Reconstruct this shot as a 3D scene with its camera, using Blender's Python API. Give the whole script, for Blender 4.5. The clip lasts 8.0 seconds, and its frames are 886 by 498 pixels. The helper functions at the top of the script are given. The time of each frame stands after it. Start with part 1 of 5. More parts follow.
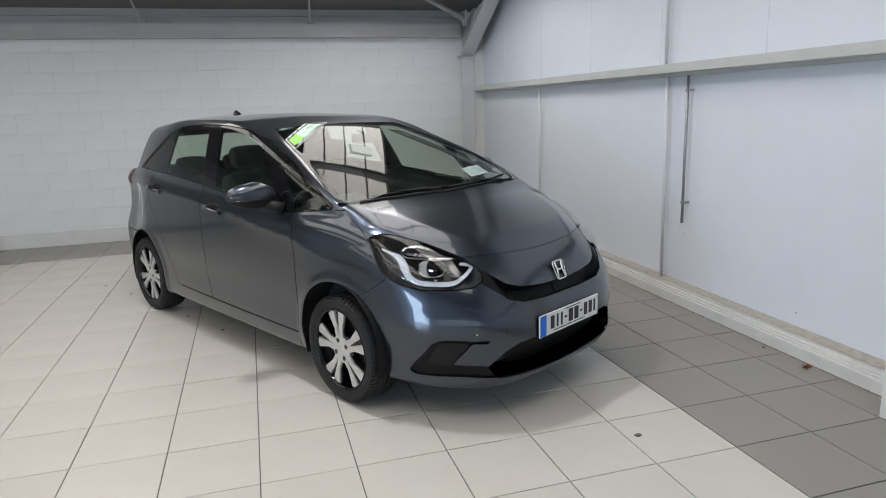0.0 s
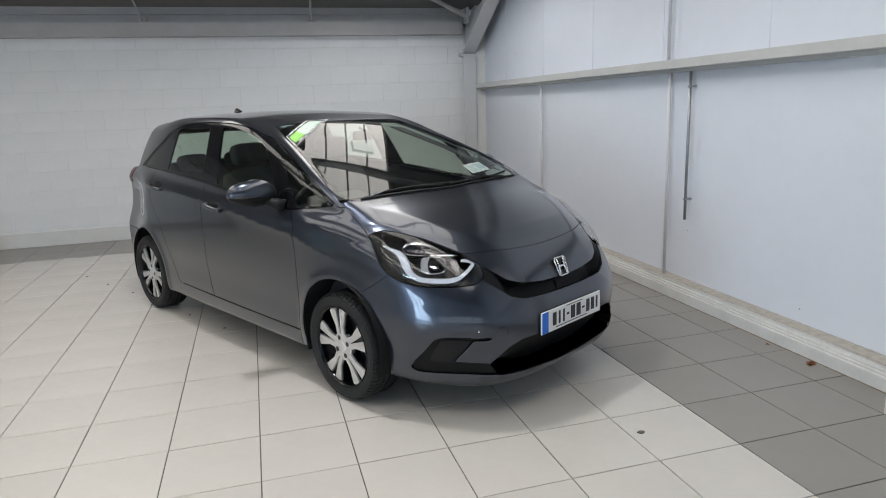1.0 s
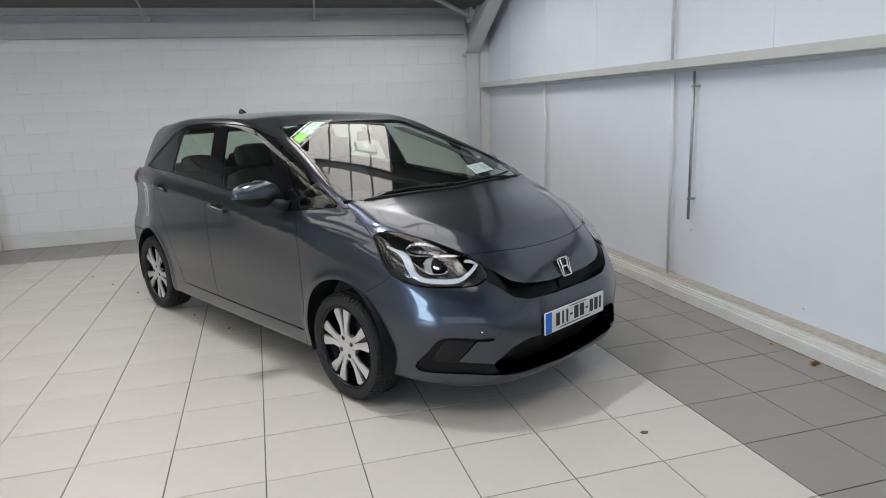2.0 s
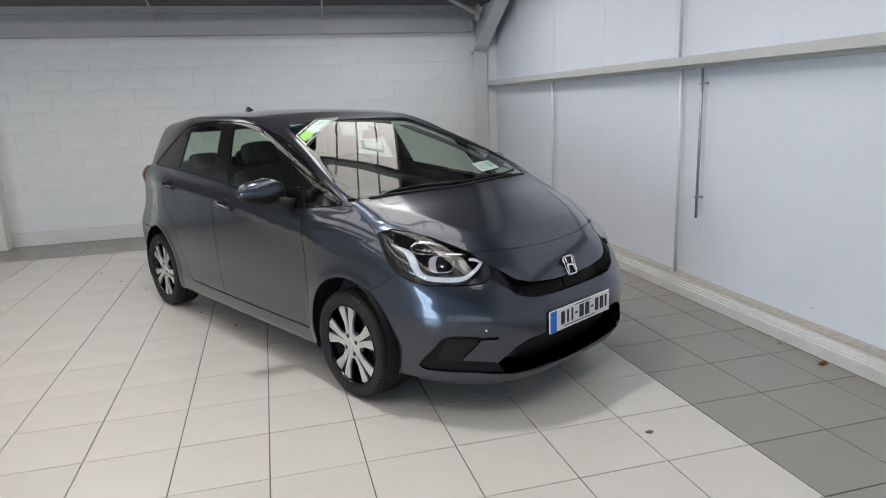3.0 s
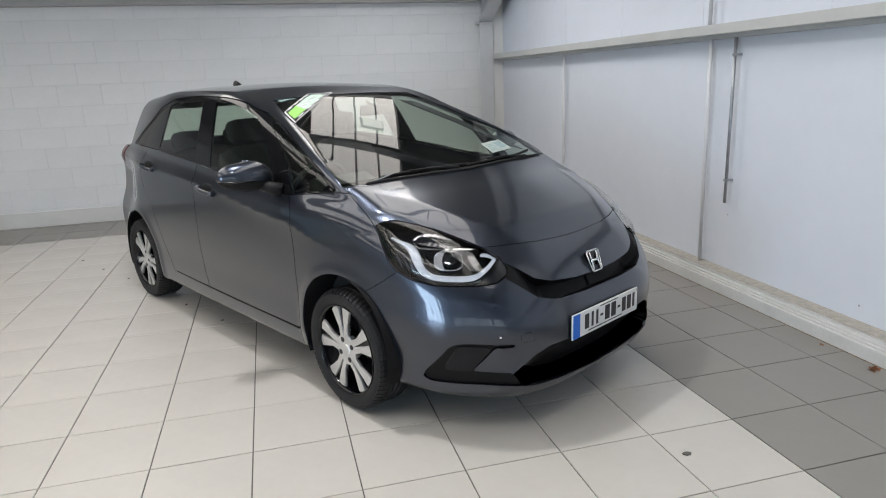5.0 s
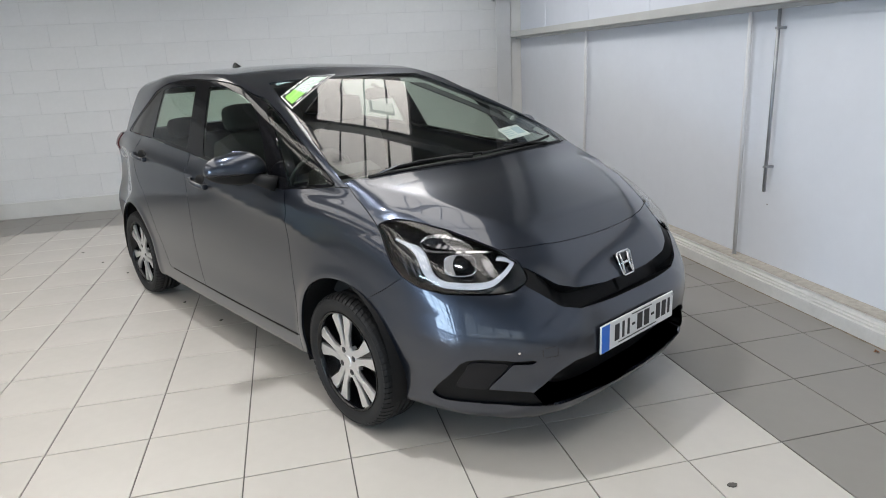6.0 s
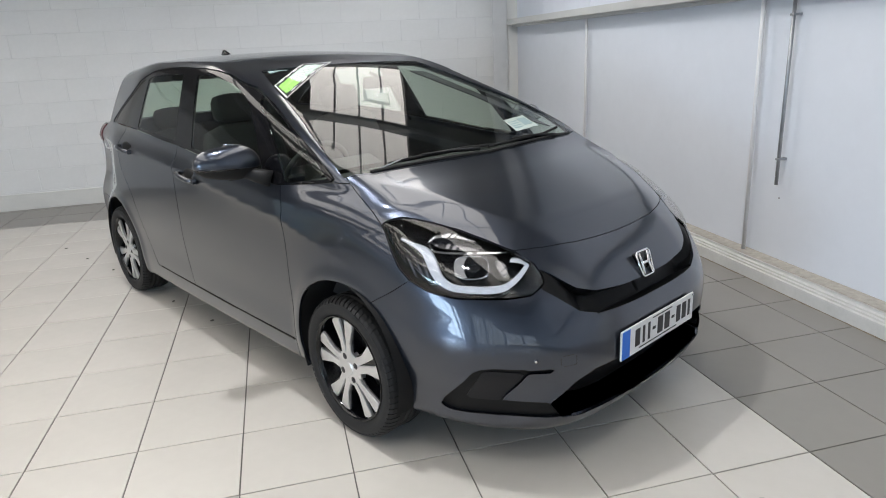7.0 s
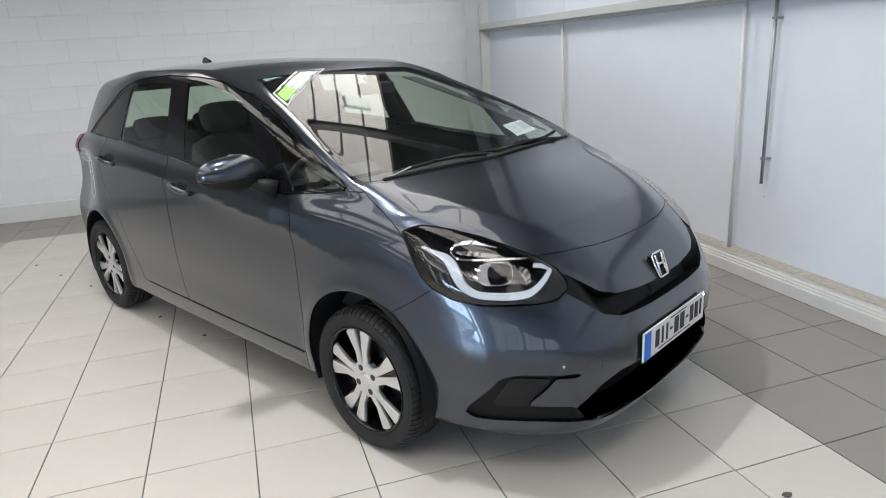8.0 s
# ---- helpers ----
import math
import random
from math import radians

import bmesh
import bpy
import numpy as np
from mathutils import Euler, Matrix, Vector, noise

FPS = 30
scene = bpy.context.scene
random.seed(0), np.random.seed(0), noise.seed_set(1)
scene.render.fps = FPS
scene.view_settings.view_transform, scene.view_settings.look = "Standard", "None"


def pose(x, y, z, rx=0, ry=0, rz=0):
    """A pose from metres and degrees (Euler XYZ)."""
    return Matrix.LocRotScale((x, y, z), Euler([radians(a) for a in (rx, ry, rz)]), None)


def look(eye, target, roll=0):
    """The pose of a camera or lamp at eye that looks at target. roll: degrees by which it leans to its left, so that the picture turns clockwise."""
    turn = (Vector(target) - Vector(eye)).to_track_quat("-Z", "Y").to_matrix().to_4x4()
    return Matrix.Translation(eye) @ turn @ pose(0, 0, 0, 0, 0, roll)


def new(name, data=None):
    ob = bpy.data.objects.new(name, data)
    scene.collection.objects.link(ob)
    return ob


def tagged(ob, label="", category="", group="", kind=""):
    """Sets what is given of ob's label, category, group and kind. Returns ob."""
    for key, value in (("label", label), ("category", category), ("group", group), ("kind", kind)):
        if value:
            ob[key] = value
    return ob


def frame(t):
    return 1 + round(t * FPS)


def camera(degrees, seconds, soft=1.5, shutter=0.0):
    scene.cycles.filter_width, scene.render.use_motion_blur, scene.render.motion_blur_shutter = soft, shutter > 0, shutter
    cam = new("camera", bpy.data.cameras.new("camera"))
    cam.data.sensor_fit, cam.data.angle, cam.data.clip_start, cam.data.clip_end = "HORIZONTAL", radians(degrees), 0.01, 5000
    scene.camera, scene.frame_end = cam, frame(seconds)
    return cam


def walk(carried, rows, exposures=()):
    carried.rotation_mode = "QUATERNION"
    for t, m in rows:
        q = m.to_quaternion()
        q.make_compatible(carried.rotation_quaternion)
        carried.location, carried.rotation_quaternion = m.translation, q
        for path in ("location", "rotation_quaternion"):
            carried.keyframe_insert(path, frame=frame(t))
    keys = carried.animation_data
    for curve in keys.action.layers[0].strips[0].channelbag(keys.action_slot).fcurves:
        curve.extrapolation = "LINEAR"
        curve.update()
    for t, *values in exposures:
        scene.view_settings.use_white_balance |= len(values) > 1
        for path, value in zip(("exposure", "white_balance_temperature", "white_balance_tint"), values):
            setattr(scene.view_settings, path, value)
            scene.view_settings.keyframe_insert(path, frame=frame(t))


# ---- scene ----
cam = camera(68.4, 8.0, soft=1.0)
PATH = [
    (0, (0.089, -2.974, 1.515), (0.626, -1.096, 1.084), -1.9),
    (0.5, (0.089, -2.974, 1.509), (0.627, -1.096, 1.079), -2.1),
    (1, (0.098, -2.964, 1.501), (0.627, -1.085, 1.067), -2.1),
    (1.5, (0.097, -2.97, 1.509), (0.618, -1.089, 1.074), -2.2),
    (3, (0.119, -2.971, 1.51), (0.61, -1.083, 1.068), -2.3),
    (3.5, (0.159, -2.954, 1.503), (0.615, -1.059, 1.052), -2.2),
    (4, (0.185, -2.861, 1.498), (0.655, -0.978, 1.015), -2.0),
    (5.5, (0.219, -2.408, 1.486), (0.7, -0.539, 0.962), -2.3),
    (6, (0.303, -2.261, 1.483), (0.728, -0.389, 0.923), -2.9),
    (6.5, (0.326, -2.16, 1.475), (0.733, -0.291, 0.892), -2.7),
    (7, (0.275, -2.078, 1.474), (0.728, -0.222, 0.884), -2.8),
    (7.5, (0.178, -2.023, 1.477), (0.712, -0.185, 0.898), -2.3),
    (8, (0.082, -1.995, 1.487), (0.652, -0.169, 0.904), -3.3),
]
EXPOSURES = [(0, -0.49, 6550, 10), (4, -0.47, 6550, 10), (5.5, -0.36, 6550, 10), (8, -0.21, 6550, 10)]
walk(cam, [(t, look(eye, target, roll)) for t, eye, target, roll in PATH], EXPOSURES)

# ---- light ----
world = bpy.data.worlds.new("daylight")
scene.world = world
world.use_nodes = True
wnt = world.node_tree
sky = wnt.nodes.new("ShaderNodeTexSky")
sky.sky_type, sky.sun_disc = "NISHITA", False
sky.sun_elevation, sky.sun_rotation = radians(40), radians(140)
wnt.links.new(sky.outputs[0], wnt.nodes["Background"].inputs[0])
wnt.nodes["Background"].inputs[1].default_value = 0.1


def area_lamp(name, m, sx, sy, watts, colour=(1, 1, 1)):
    data = bpy.data.lights.new(name, "AREA")
    data.shape, data.size, data.size_y, data.energy, data.color = "RECTANGLE", sx, sy, watts, colour
    ob = new(name, data)
    ob.matrix_world = m
    return ob


# area lamps standing in for daylight; the south one is an added fill
area_lamp("window_light_west", look((-10.35, -7.8, 1.5), (0, -7.8, 1.3)), 4.8, 2.3, 840, (0.58, 0.78, 1.0))
area_lamp("south_fill_light", look((-3.6, -13.35, 2.1), (-3.6, 0, 1.2)), 12.0, 2.8, 200, (0.74, 0.87, 1.0))

# ---- materials ----
def mat(name, base, rough=0.5, metal=0.0, noise_amt=0.0, scale=8.0, bump=0.0, bump_scale=120.0, rough_amt=0.0, per_object=0.0, **extra):
    """A procedural surface: base colour varied at two scales, with fine relief."""
    m = bpy.data.materials.new(name)
    m.use_nodes = True
    nt = m.node_tree
    p = nt.nodes["Principled BSDF"]
    p.inputs["Base Color"].default_value = (*base, 1)
    p.inputs["Roughness"].default_value = rough
    p.inputs["Metallic"].default_value = metal
    for key, value in extra.items():
        p.inputs[key.replace("_", " ")].default_value = value
    co = nt.nodes.new("ShaderNodeTexCoord").outputs["Object"]
    if noise_amt or per_object:
        n1, n2 = nt.nodes.new("ShaderNodeTexNoise"), nt.nodes.new("ShaderNodeTexNoise")
        for n, s in ((n1, scale), (n2, scale * 9)):
            n.inputs["Scale"].default_value, n.inputs["Detail"].default_value = s, 4
            nt.links.new(co, n.inputs["Vector"])
        add = nt.nodes.new("ShaderNodeMath")
        add.operation = "MULTIPLY_ADD"
        nt.links.new(n2.outputs[0], add.inputs[0])
        add.inputs[1].default_value = 0.4
        nt.links.new(n1.outputs[0], add.inputs[2])
        src = add.outputs[0]
        if per_object:
            info = nt.nodes.new("ShaderNodeObjectInfo")
            a2 = nt.nodes.new("ShaderNodeMath")
            a2.operation = "MULTIPLY_ADD"
            nt.links.new(info.outputs["Random"], a2.inputs[0])
            a2.inputs[1].default_value = per_object
            nt.links.new(src, a2.inputs[2])
            src = a2.outputs[0]
        mr = nt.nodes.new("ShaderNodeMapRange")
        mr.inputs["From Min"].default_value, mr.inputs["From Max"].default_value = 0.4, 1.0 + per_object
        mr.inputs["To Min"].default_value, mr.inputs["To Max"].default_value = 1 - noise_amt, 1 + noise_amt * 0.5
        nt.links.new(src, mr.inputs[0])
        mul = nt.nodes.new("ShaderNodeVectorMath")
        mul.operation = "SCALE"
        mul.inputs[0].default_value = base
        nt.links.new(mr.outputs[0], mul.inputs["Scale"])
        nt.links.new(mul.outputs[0], p.inputs["Base Color"])
        if rough_amt:
            rr = nt.nodes.new("ShaderNodeMapRange")
            rr.inputs["From Min"].default_value, rr.inputs["From Max"].default_value = 0.4, 1.0
            rr.inputs["To Min"].default_value, rr.inputs["To Max"].default_value = rough - rough_amt, rough + rough_amt
            nt.links.new(add.outputs[0], rr.inputs[0])
            nt.links.new(rr.outputs[0], p.inputs["Roughness"])
    if bump:
        n3 = nt.nodes.new("ShaderNodeTexNoise")
        n3.inputs["Scale"].default_value, n3.inputs["Detail"].default_value = bump_scale, 3
        nt.links.new(co, n3.inputs["Vector"])
        b = nt.nodes.new("ShaderNodeBump")
        b.inputs["Strength"].default_value, b.inputs["Distance"].default_value = bump, 0.004
        nt.links.new(n3.outputs[0], b.inputs["Height"])
        nt.links.new(b.outputs[0], p.inputs["Normal"])
    return m


M_BLOCK = mat("painted_block", (0.765, 0.765, 0.76), 0.6, noise_amt=0.06, scale=3, bump=0.35, bump_scale=90, per_object=0.15)
M_MORTAR = mat("painted_joint", (0.7, 0.7, 0.7), 0.7, noise_amt=0.12, scale=20, bump=0.3, bump_scale=200)
M_PANEL = mat("white_panel", (0.705, 0.735, 0.795), 0.45, noise_amt=0.05, scale=1.2, bump=0.05, bump_scale=30)
M_TRIMW = mat("cream_gloss", (0.68, 0.67, 0.64), 0.35, noise_amt=0.06, scale=5, bump=0.05)
M_RAIL = mat("rail_paint", (0.54, 0.54, 0.525), 0.4, noise_amt=0.08, scale=5, bump=0.06)
M_PIPEW = mat("white_pipe_paint", (0.66, 0.66, 0.68), 0.35, noise_amt=0.06, scale=20)
M_PLINTH = mat("plinth_paint", (0.63, 0.62, 0.6), 0.4, noise_amt=0.14, scale=5, bump=0.05)
M_STEEL = mat("painted_steel", (0.4, 0.39, 0.38), 0.45, noise_amt=0.1, scale=4, bump=0.08, bump_scale=60)
M_COLUMN = mat("column_paint", (0.58, 0.58, 0.58), 0.45, noise_amt=0.06, scale=4, bump=0.05)
M_STEELD = mat("dull_steel", (0.3, 0.3, 0.3), 0.5, noise_amt=0.15, scale=4)
M_GALV = mat("galvanised", (0.35, 0.36, 0.38), 0.4, 0.7, noise_amt=0.2, scale=20)
M_CEIL = mat("roof_lining", (0.17, 0.165, 0.16), 0.6, noise_amt=0.12, scale=2)
M_TILE = mat("cream_tile", (0.57, 0.545, 0.503), 0.24, noise_amt=0.07, scale=2.0, rough_amt=0.015, per_object=0.15, bump=0.02, bump_scale=60)
M_TILEG = mat("grey_tile", (0.255, 0.241, 0.22), 0.3, noise_amt=0.08, scale=2.0, rough_amt=0.015, per_object=0.15, bump=0.02, bump_scale=60)
M_GROUT = mat("grout", (0.13, 0.12, 0.11), 0.9, noise_amt=0.25, scale=30)
M_PAINT = mat("metallic_grey_paint", (0.046, 0.054, 0.073), 0.3, 0.9, noise_amt=0.0, Coat_Weight=1.0, Coat_IOR=1.54, Coat_Roughness=0.015)
M_BLACK = mat("black_plastic", (0.011, 0.011, 0.0115), 0.6, Specular_IOR_Level=0.25, noise_amt=0.1, scale=40, bump=0.05, bump_scale=400)
M_SLOT = mat("deep_black_plastic", (0.005, 0.005, 0.0055), 0.5, Specular_IOR_Level=0.2, noise_amt=0.1, scale=40)
M_INSERT = mat("satin_dark_panel", (0.005, 0.0055, 0.008), 0.36, Specular_IOR_Level=0.3)
M_FRAME = mat("gloss_black_frame", (0.005, 0.005, 0.006), 0.07, Specular_IOR_Level=0.45)
M_GLOSSB = mat("gloss_black", (0.004, 0.004, 0.005), 0.12, Specular_IOR_Level=0.4)
M_RUBBER = mat("tyre_rubber", (0.014, 0.014, 0.0148), 0.62, Specular_IOR_Level=0.35, noise_amt=0.25, scale=14, bump=0.1, bump_scale=200)
M_ALLOY = mat("machined_alloy", (0.72, 0.72, 0.73), 0.28, 0.9, noise_amt=0.05, scale=30)
M_CHROME = mat("chrome", (0.8, 0.8, 0.82), 0.08, 1.0)
M_DARKIN = mat("dark_interior", (0.032, 0.032, 0.033), 0.8, noise_amt=0.2, scale=20)
M_LINING = mat("grey_lining", (0.18, 0.18, 0.175), 0.9, noise_amt=0.1, scale=30)
M_PILLARBAND = mat("grey_pillar_band", (0.035, 0.037, 0.042), 0.7, noise_amt=0.1, scale=30)
M_WHITEP = mat("white_plate", (0.75, 0.76, 0.76), 0.35, noise_amt=0.03, scale=20)
M_BLUE = mat("blue_band", (0.02, 0.16, 0.68), 0.35)
M_RED = mat("red_lens", (0.1, 0.01, 0.012), 0.15)
M_GREEN = mat("green_print", (0.26, 0.6, 0.1), 0.4)
M_LED = mat("white_light_bar", (0.62, 0.66, 0.74), 0.2, Coat_Weight=0.6)
M_SMOKE = mat("smoked_chrome", (0.2, 0.2, 0.215), 0.16, 1.0)
M_REFLECT = mat("bright_reflector", (0.62, 0.63, 0.66), 0.14, 1.0)
M_LENS = mat("dark_projector_lens", (0.008, 0.009, 0.011), 0.03, Specular_IOR_Level=0.35)
M_INK = mat("black_ink", (0.015, 0.015, 0.018), 0.4)
M_PALEG = mat("pale_green_print", (0.5, 0.68, 0.55), 0.5)
M_PALEB = mat("pale_blue_label", (0.45, 0.55, 0.62), 0.5)
M_CLOTH = mat("seat_cloth", (0.07, 0.07, 0.072), 0.9, noise_amt=0.25, scale=60, bump=0.2, bump_scale=500)
M_DASH = mat("dash_plastic", (0.016, 0.016, 0.017), 0.7, noise_amt=0.15, scale=40, bump=0.1, bump_scale=500)
M_SCUFF = mat("dark_dirt", (0.1, 0.095, 0.085), 0.8, noise_amt=0.3, scale=200)
M_NUT = mat("dark_nut", (0.08, 0.08, 0.085), 0.3, 0.8)
M_GRIME = mat("brown_grime", (0.27, 0.22, 0.16), 0.8, noise_amt=0.4, scale=25, bump=0.2)
M_DUST = mat("pale_dust", (0.45, 0.42, 0.37), 0.9, noise_amt=0.25, scale=25, bump=0.1)
M_LEAF = mat("dry_leaf", (0.34, 0.15, 0.07), 0.7, noise_amt=0.3, scale=60)


def glass(name, tint, rough=0.0, ior=1.5, sheen=1.0):
    m = bpy.data.materials.new(name)
    m.use_nodes = True
    nt = m.node_tree
    out = nt.nodes["Material Output"]
    nt.nodes.remove(nt.nodes["Principled BSDF"])
    tr, gl, mix, lw, pw, ma = (nt.nodes.new(k) for k in ("ShaderNodeBsdfTransparent", "ShaderNodeBsdfGlossy", "ShaderNodeMixShader", "ShaderNodeLayerWeight", "ShaderNodeMath", "ShaderNodeMath"))
    tr.inputs[0].default_value = (*tint, 1)
    gl.inputs["Roughness"].default_value, gl.inputs["Color"].default_value = rough, (sheen, sheen, sheen, 1)
    lw.inputs[0].default_value = 0.5
    f0 = 2 * ((ior - 1) / (ior + 1)) ** 2
    pw.operation, ma.operation = "POWER", "MULTIPLY_ADD"
    pw.inputs[1].default_value, ma.inputs[1].default_value, ma.inputs[2].default_value = 4.6, 1 - f0, f0
    nt.links.new(lw.outputs["Facing"], pw.inputs[0])
    nt.links.new(pw.outputs[0], ma.inputs[0])
    nt.links.new(ma.outputs[0], mix.inputs[0])
    nt.links.new(tr.outputs[0], mix.inputs[1])
    nt.links.new(gl.outputs[0], mix.inputs[2])
    nt.links.new(mix.outputs[0], out.inputs[0])
    return m


M_GLASS = glass("car_glass", (0.73, 0.82, 0.74), ior=1.42, sheen=0.85)
M_SCREEN = glass("windscreen_glass", (0.86, 0.92, 0.88), ior=1.42, sheen=0.85)
M_CLEAR = glass("clear_lens", (0.94, 0.94, 0.94), ior=1.42, sheen=0.9)


def emit(name, colour, strength):
    m = bpy.data.materials.new(name)
    m.use_nodes = True
    nt = m.node_tree
    e = nt.nodes.new("ShaderNodeEmission")
    e.inputs[0].default_value, e.inputs[1].default_value = (*colour, 1), strength
    nt.links.new(e.outputs[0], nt.nodes["Material Output"].inputs[0])
    return m


M_ROOFLIGHT = emit("rooflight_daylight", (1.0, 0.96, 0.91), 3.8)


# ---- building helpers ----
def mesh_ob(name, bm, material, parent=None, label="", smooth=False):
    me = bpy.data.meshes.new(name)
    bm.to_mesh(me)
    bm.free()
    for m in material if isinstance(material, (list, tuple)) else [material]:
        me.materials.append(m)
    if smooth:
        me.shade_smooth()
    ob = new(name, me)
    if parent:
        ob.parent = parent
    if label:
        ob["label"] = label
    return ob


def part(name, bm, material, parent, label="", smooth=False):
    return mesh_ob(name, bm, material, parent, label, smooth)


def box(x0, x1, y0, y1, z0, z1, bevel=0.0, bm=None):
    own = bm is None
    bm = bmesh.new() if own else bm
    r = bmesh.ops.create_cube(bm, size=1, matrix=Matrix.Translation(((x0 + x1) / 2, (y0 + y1) / 2, (z0 + z1) / 2)) @ Matrix.Diagonal((x1 - x0, y1 - y0, z1 - z0, 1)))
    if bevel:
        es = list({e for v in r["verts"] for e in v.link_edges})
        bmesh.ops.bevel(bm, geom=es, offset=bevel, segments=2, affect="EDGES", profile=0.5)
    return bm


def prism(profile, axis, a, b, bm=None):
    """A 2D outline swept along an axis from a to b: outline given in the other two axes, in order."""
    bm = bmesh.new() if bm is None else bm
    def put(p, s):
        return {"x": (s, p[0], p[1]), "y": (p[0], s, p[1]), "z": (p[0], p[1], s)}[axis]
    r0, r1 = [bm.verts.new(put(p, a)) for p in profile], [bm.verts.new(put(p, b)) for p in profile]
    n = len(profile)
    bm.faces.new(r0), bm.faces.new(r1[::-1])
    for i in range(n):
        bm.faces.new((r0[i], r1[i], r1[(i + 1) % n], r0[(i + 1) % n]))
    bmesh.ops.recalc_face_normals(bm, faces=bm.faces)
    return bm


def tube(points, radius, sides=10, bm=None, closed=False):
    """A round bar along a line of points."""
    bm = bmesh.new() if bm is None else bm
    pts = [Vector(p) for p in points]
    rings = []
    for i, p in enumerate(pts):
        d = (pts[(i + 1) % len(pts)] if closed or i + 1 < len(pts) else p) - (pts[i - 1] if closed or i else p)
        q = d.to_track_quat("Z", "Y")
        rad = radius[i] if isinstance(radius, (list, tuple)) else radius
        rings.append([bm.verts.new(p + q @ Vector((rad * math.cos(a), rad * math.sin(a), 0))) for a in (2 * math.pi * k / sides for k in range(sides))])
    pairs = list(zip(rings, rings[1:])) + ([(rings[-1], rings[0])] if closed else [])
    for r0, r1 in pairs:
        for k in range(sides):
            bm.faces.new((r0[k], r0[(k + 1) % sides], r1[(k + 1) % sides], r1[k]))
    if not closed:
        bm.faces.new(rings[0][::-1]), bm.faces.new(rings[-1])
    bmesh.ops.recalc_face_normals(bm, faces=bm.faces)
    return bm


def structure(name, bm, material, label, category, smooth=False):
    return tagged(mesh_ob(name, bm, material, smooth=smooth), label, category, kind="structure")


def thing(name, label, category, m=None, group=""):
    ob = new(name)
    ob.empty_display_size = 0.1
    if m:
        ob.matrix_world = m
    return tagged(ob, label, category, group)



# ---- the hall: low block wall behind, panelled gable wall beside, roof rising towards the viewer ----
TILE = 0.405
WALL_N, WALL_E, WALL_S, WALL_W = 5.77, 3.2, -13.0, -10.0
EAVE, PITCH = 2.72, 0.22          # roof height at the block wall, rise per metre
ridge = lambda y: EAVE + PITCH * (WALL_N - y)
LIGHT_END = -4.6                  # where the daylight strips stop
SLOPE = math.degrees(math.atan(PITCH))

structure("floor", box(WALL_W - 0.3, WALL_E + 0.3, WALL_S - 0.3, WALL_N + 0.3, -0.12, -0.006), M_GROUT, "cream and grey tiled floor with dark joints", "floor")
structure("wall_north", box(WALL_W, WALL_E + 0.3, WALL_N, WALL_N + 0.25, -0.1, 2.9), M_MORTAR, "white painted concrete block wall", "wall")
structure("wall_east", box(WALL_E, WALL_E + 0.25, WALL_S, WALL_N, -0.1, 6.2), M_PANEL, "smooth white panelled gable wall", "wall")

# unseen far sides of the hall: glazed walls, daylight outside, south windows assumed
def glazed_wall(name, label, at, width, bays, z0, z1):
    """A wall along x with a row of window openings through it, each a part with frame and pane."""
    bm = bmesh.new()
    step = width / bays
    box(0, width, -0.1, 0.1, -0.1, z0, bm=bm), box(0, width, -0.1, 0.1, z1, 6.2, bm=bm)
    for k in range(bays + 1):
        box(max(k * step - 0.18, 0), min(k * step + 0.18, width), -0.1, 0.1, z0, z1, bm=bm)
    w = structure(name, bm, M_PANEL, label, "wall")
    w.matrix_world = at
    for k in range(bays):
        x0, x1 = k * step + 0.18, (k + 1) * step - 0.18
        fm = bmesh.new()
        n = 3
        for i in range(n + 1):
            xc = x0 + (x1 - x0) * i / n
            box(xc - 0.03, xc + 0.03, -0.05, 0.05, z0, z1, bm=fm)
        for zc in (z0 + 0.03, (z0 + z1) / 2, z1 - 0.03):
            box(x0, x1, -0.045, 0.045, zc - 0.03, zc + 0.03, bm=fm)
        fr = part("window_frame", fm, M_TRIMW, w)
        pane = part("pane", box(x0, x1, -0.004, 0.004, z0, z1), M_CLEAR, fr)
        pane.visible_shadow = False
    return w


glazed_wall("wall_west", "white wall with tall windows", pose(WALL_W, WALL_S, 0, 0, 0, 90), WALL_N - WALL_S, 5, 0.25, 2.7)
glazed_wall("wall_south", "unseen white wall with assumed shop windows", pose(WALL_W, WALL_S, 0), WALL_E - WALL_W, 4, 0.5, 3.4)

# roof: grey sheeting with translucent strips between, purlins across, rafters below
bm = bmesh.new()
# western strips are unseen and assumed, widened to brighten the fender
STRIPS = [(0.92, 1.95), (-2.5, -1.1), (-5.8, -3.6), (-9.0, -7.3)]
LIGHT_TOP = (4.5, 4.5, 3.1, 3.1)
edges = [WALL_E + 0.3] + [v for a, b in STRIPS for v in (b, a)] + [WALL_W - 0.3]
for x1, x0 in zip(edges[0::2], edges[1::2]):
    prism([(WALL_N + 0.3, ridge(WALL_N + 0.3)), (WALL_S - 0.3, ridge(WALL_S - 0.3)), (WALL_S - 0.3, ridge(WALL_S - 0.3) + 0.15), (WALL_N + 0.3, ridge(WALL_N + 0.3) + 0.15)], "x", x0, x1, bm)
for (a, b), top_y in zip(STRIPS, LIGHT_TOP):
    for y0, y1 in ((WALL_N + 0.3, top_y), (WALL_S - 0.3, LIGHT_END)):
        prism([(y0, ridge(y0)), (y1, ridge(y1)), (y1, ridge(y1) + 0.15), (y0, ridge(y0) + 0.15)], "x", a, b, bm)
structure("ceiling", bm, M_CEIL, "grey sheeted roof lining rising from the eaves", "ceiling")
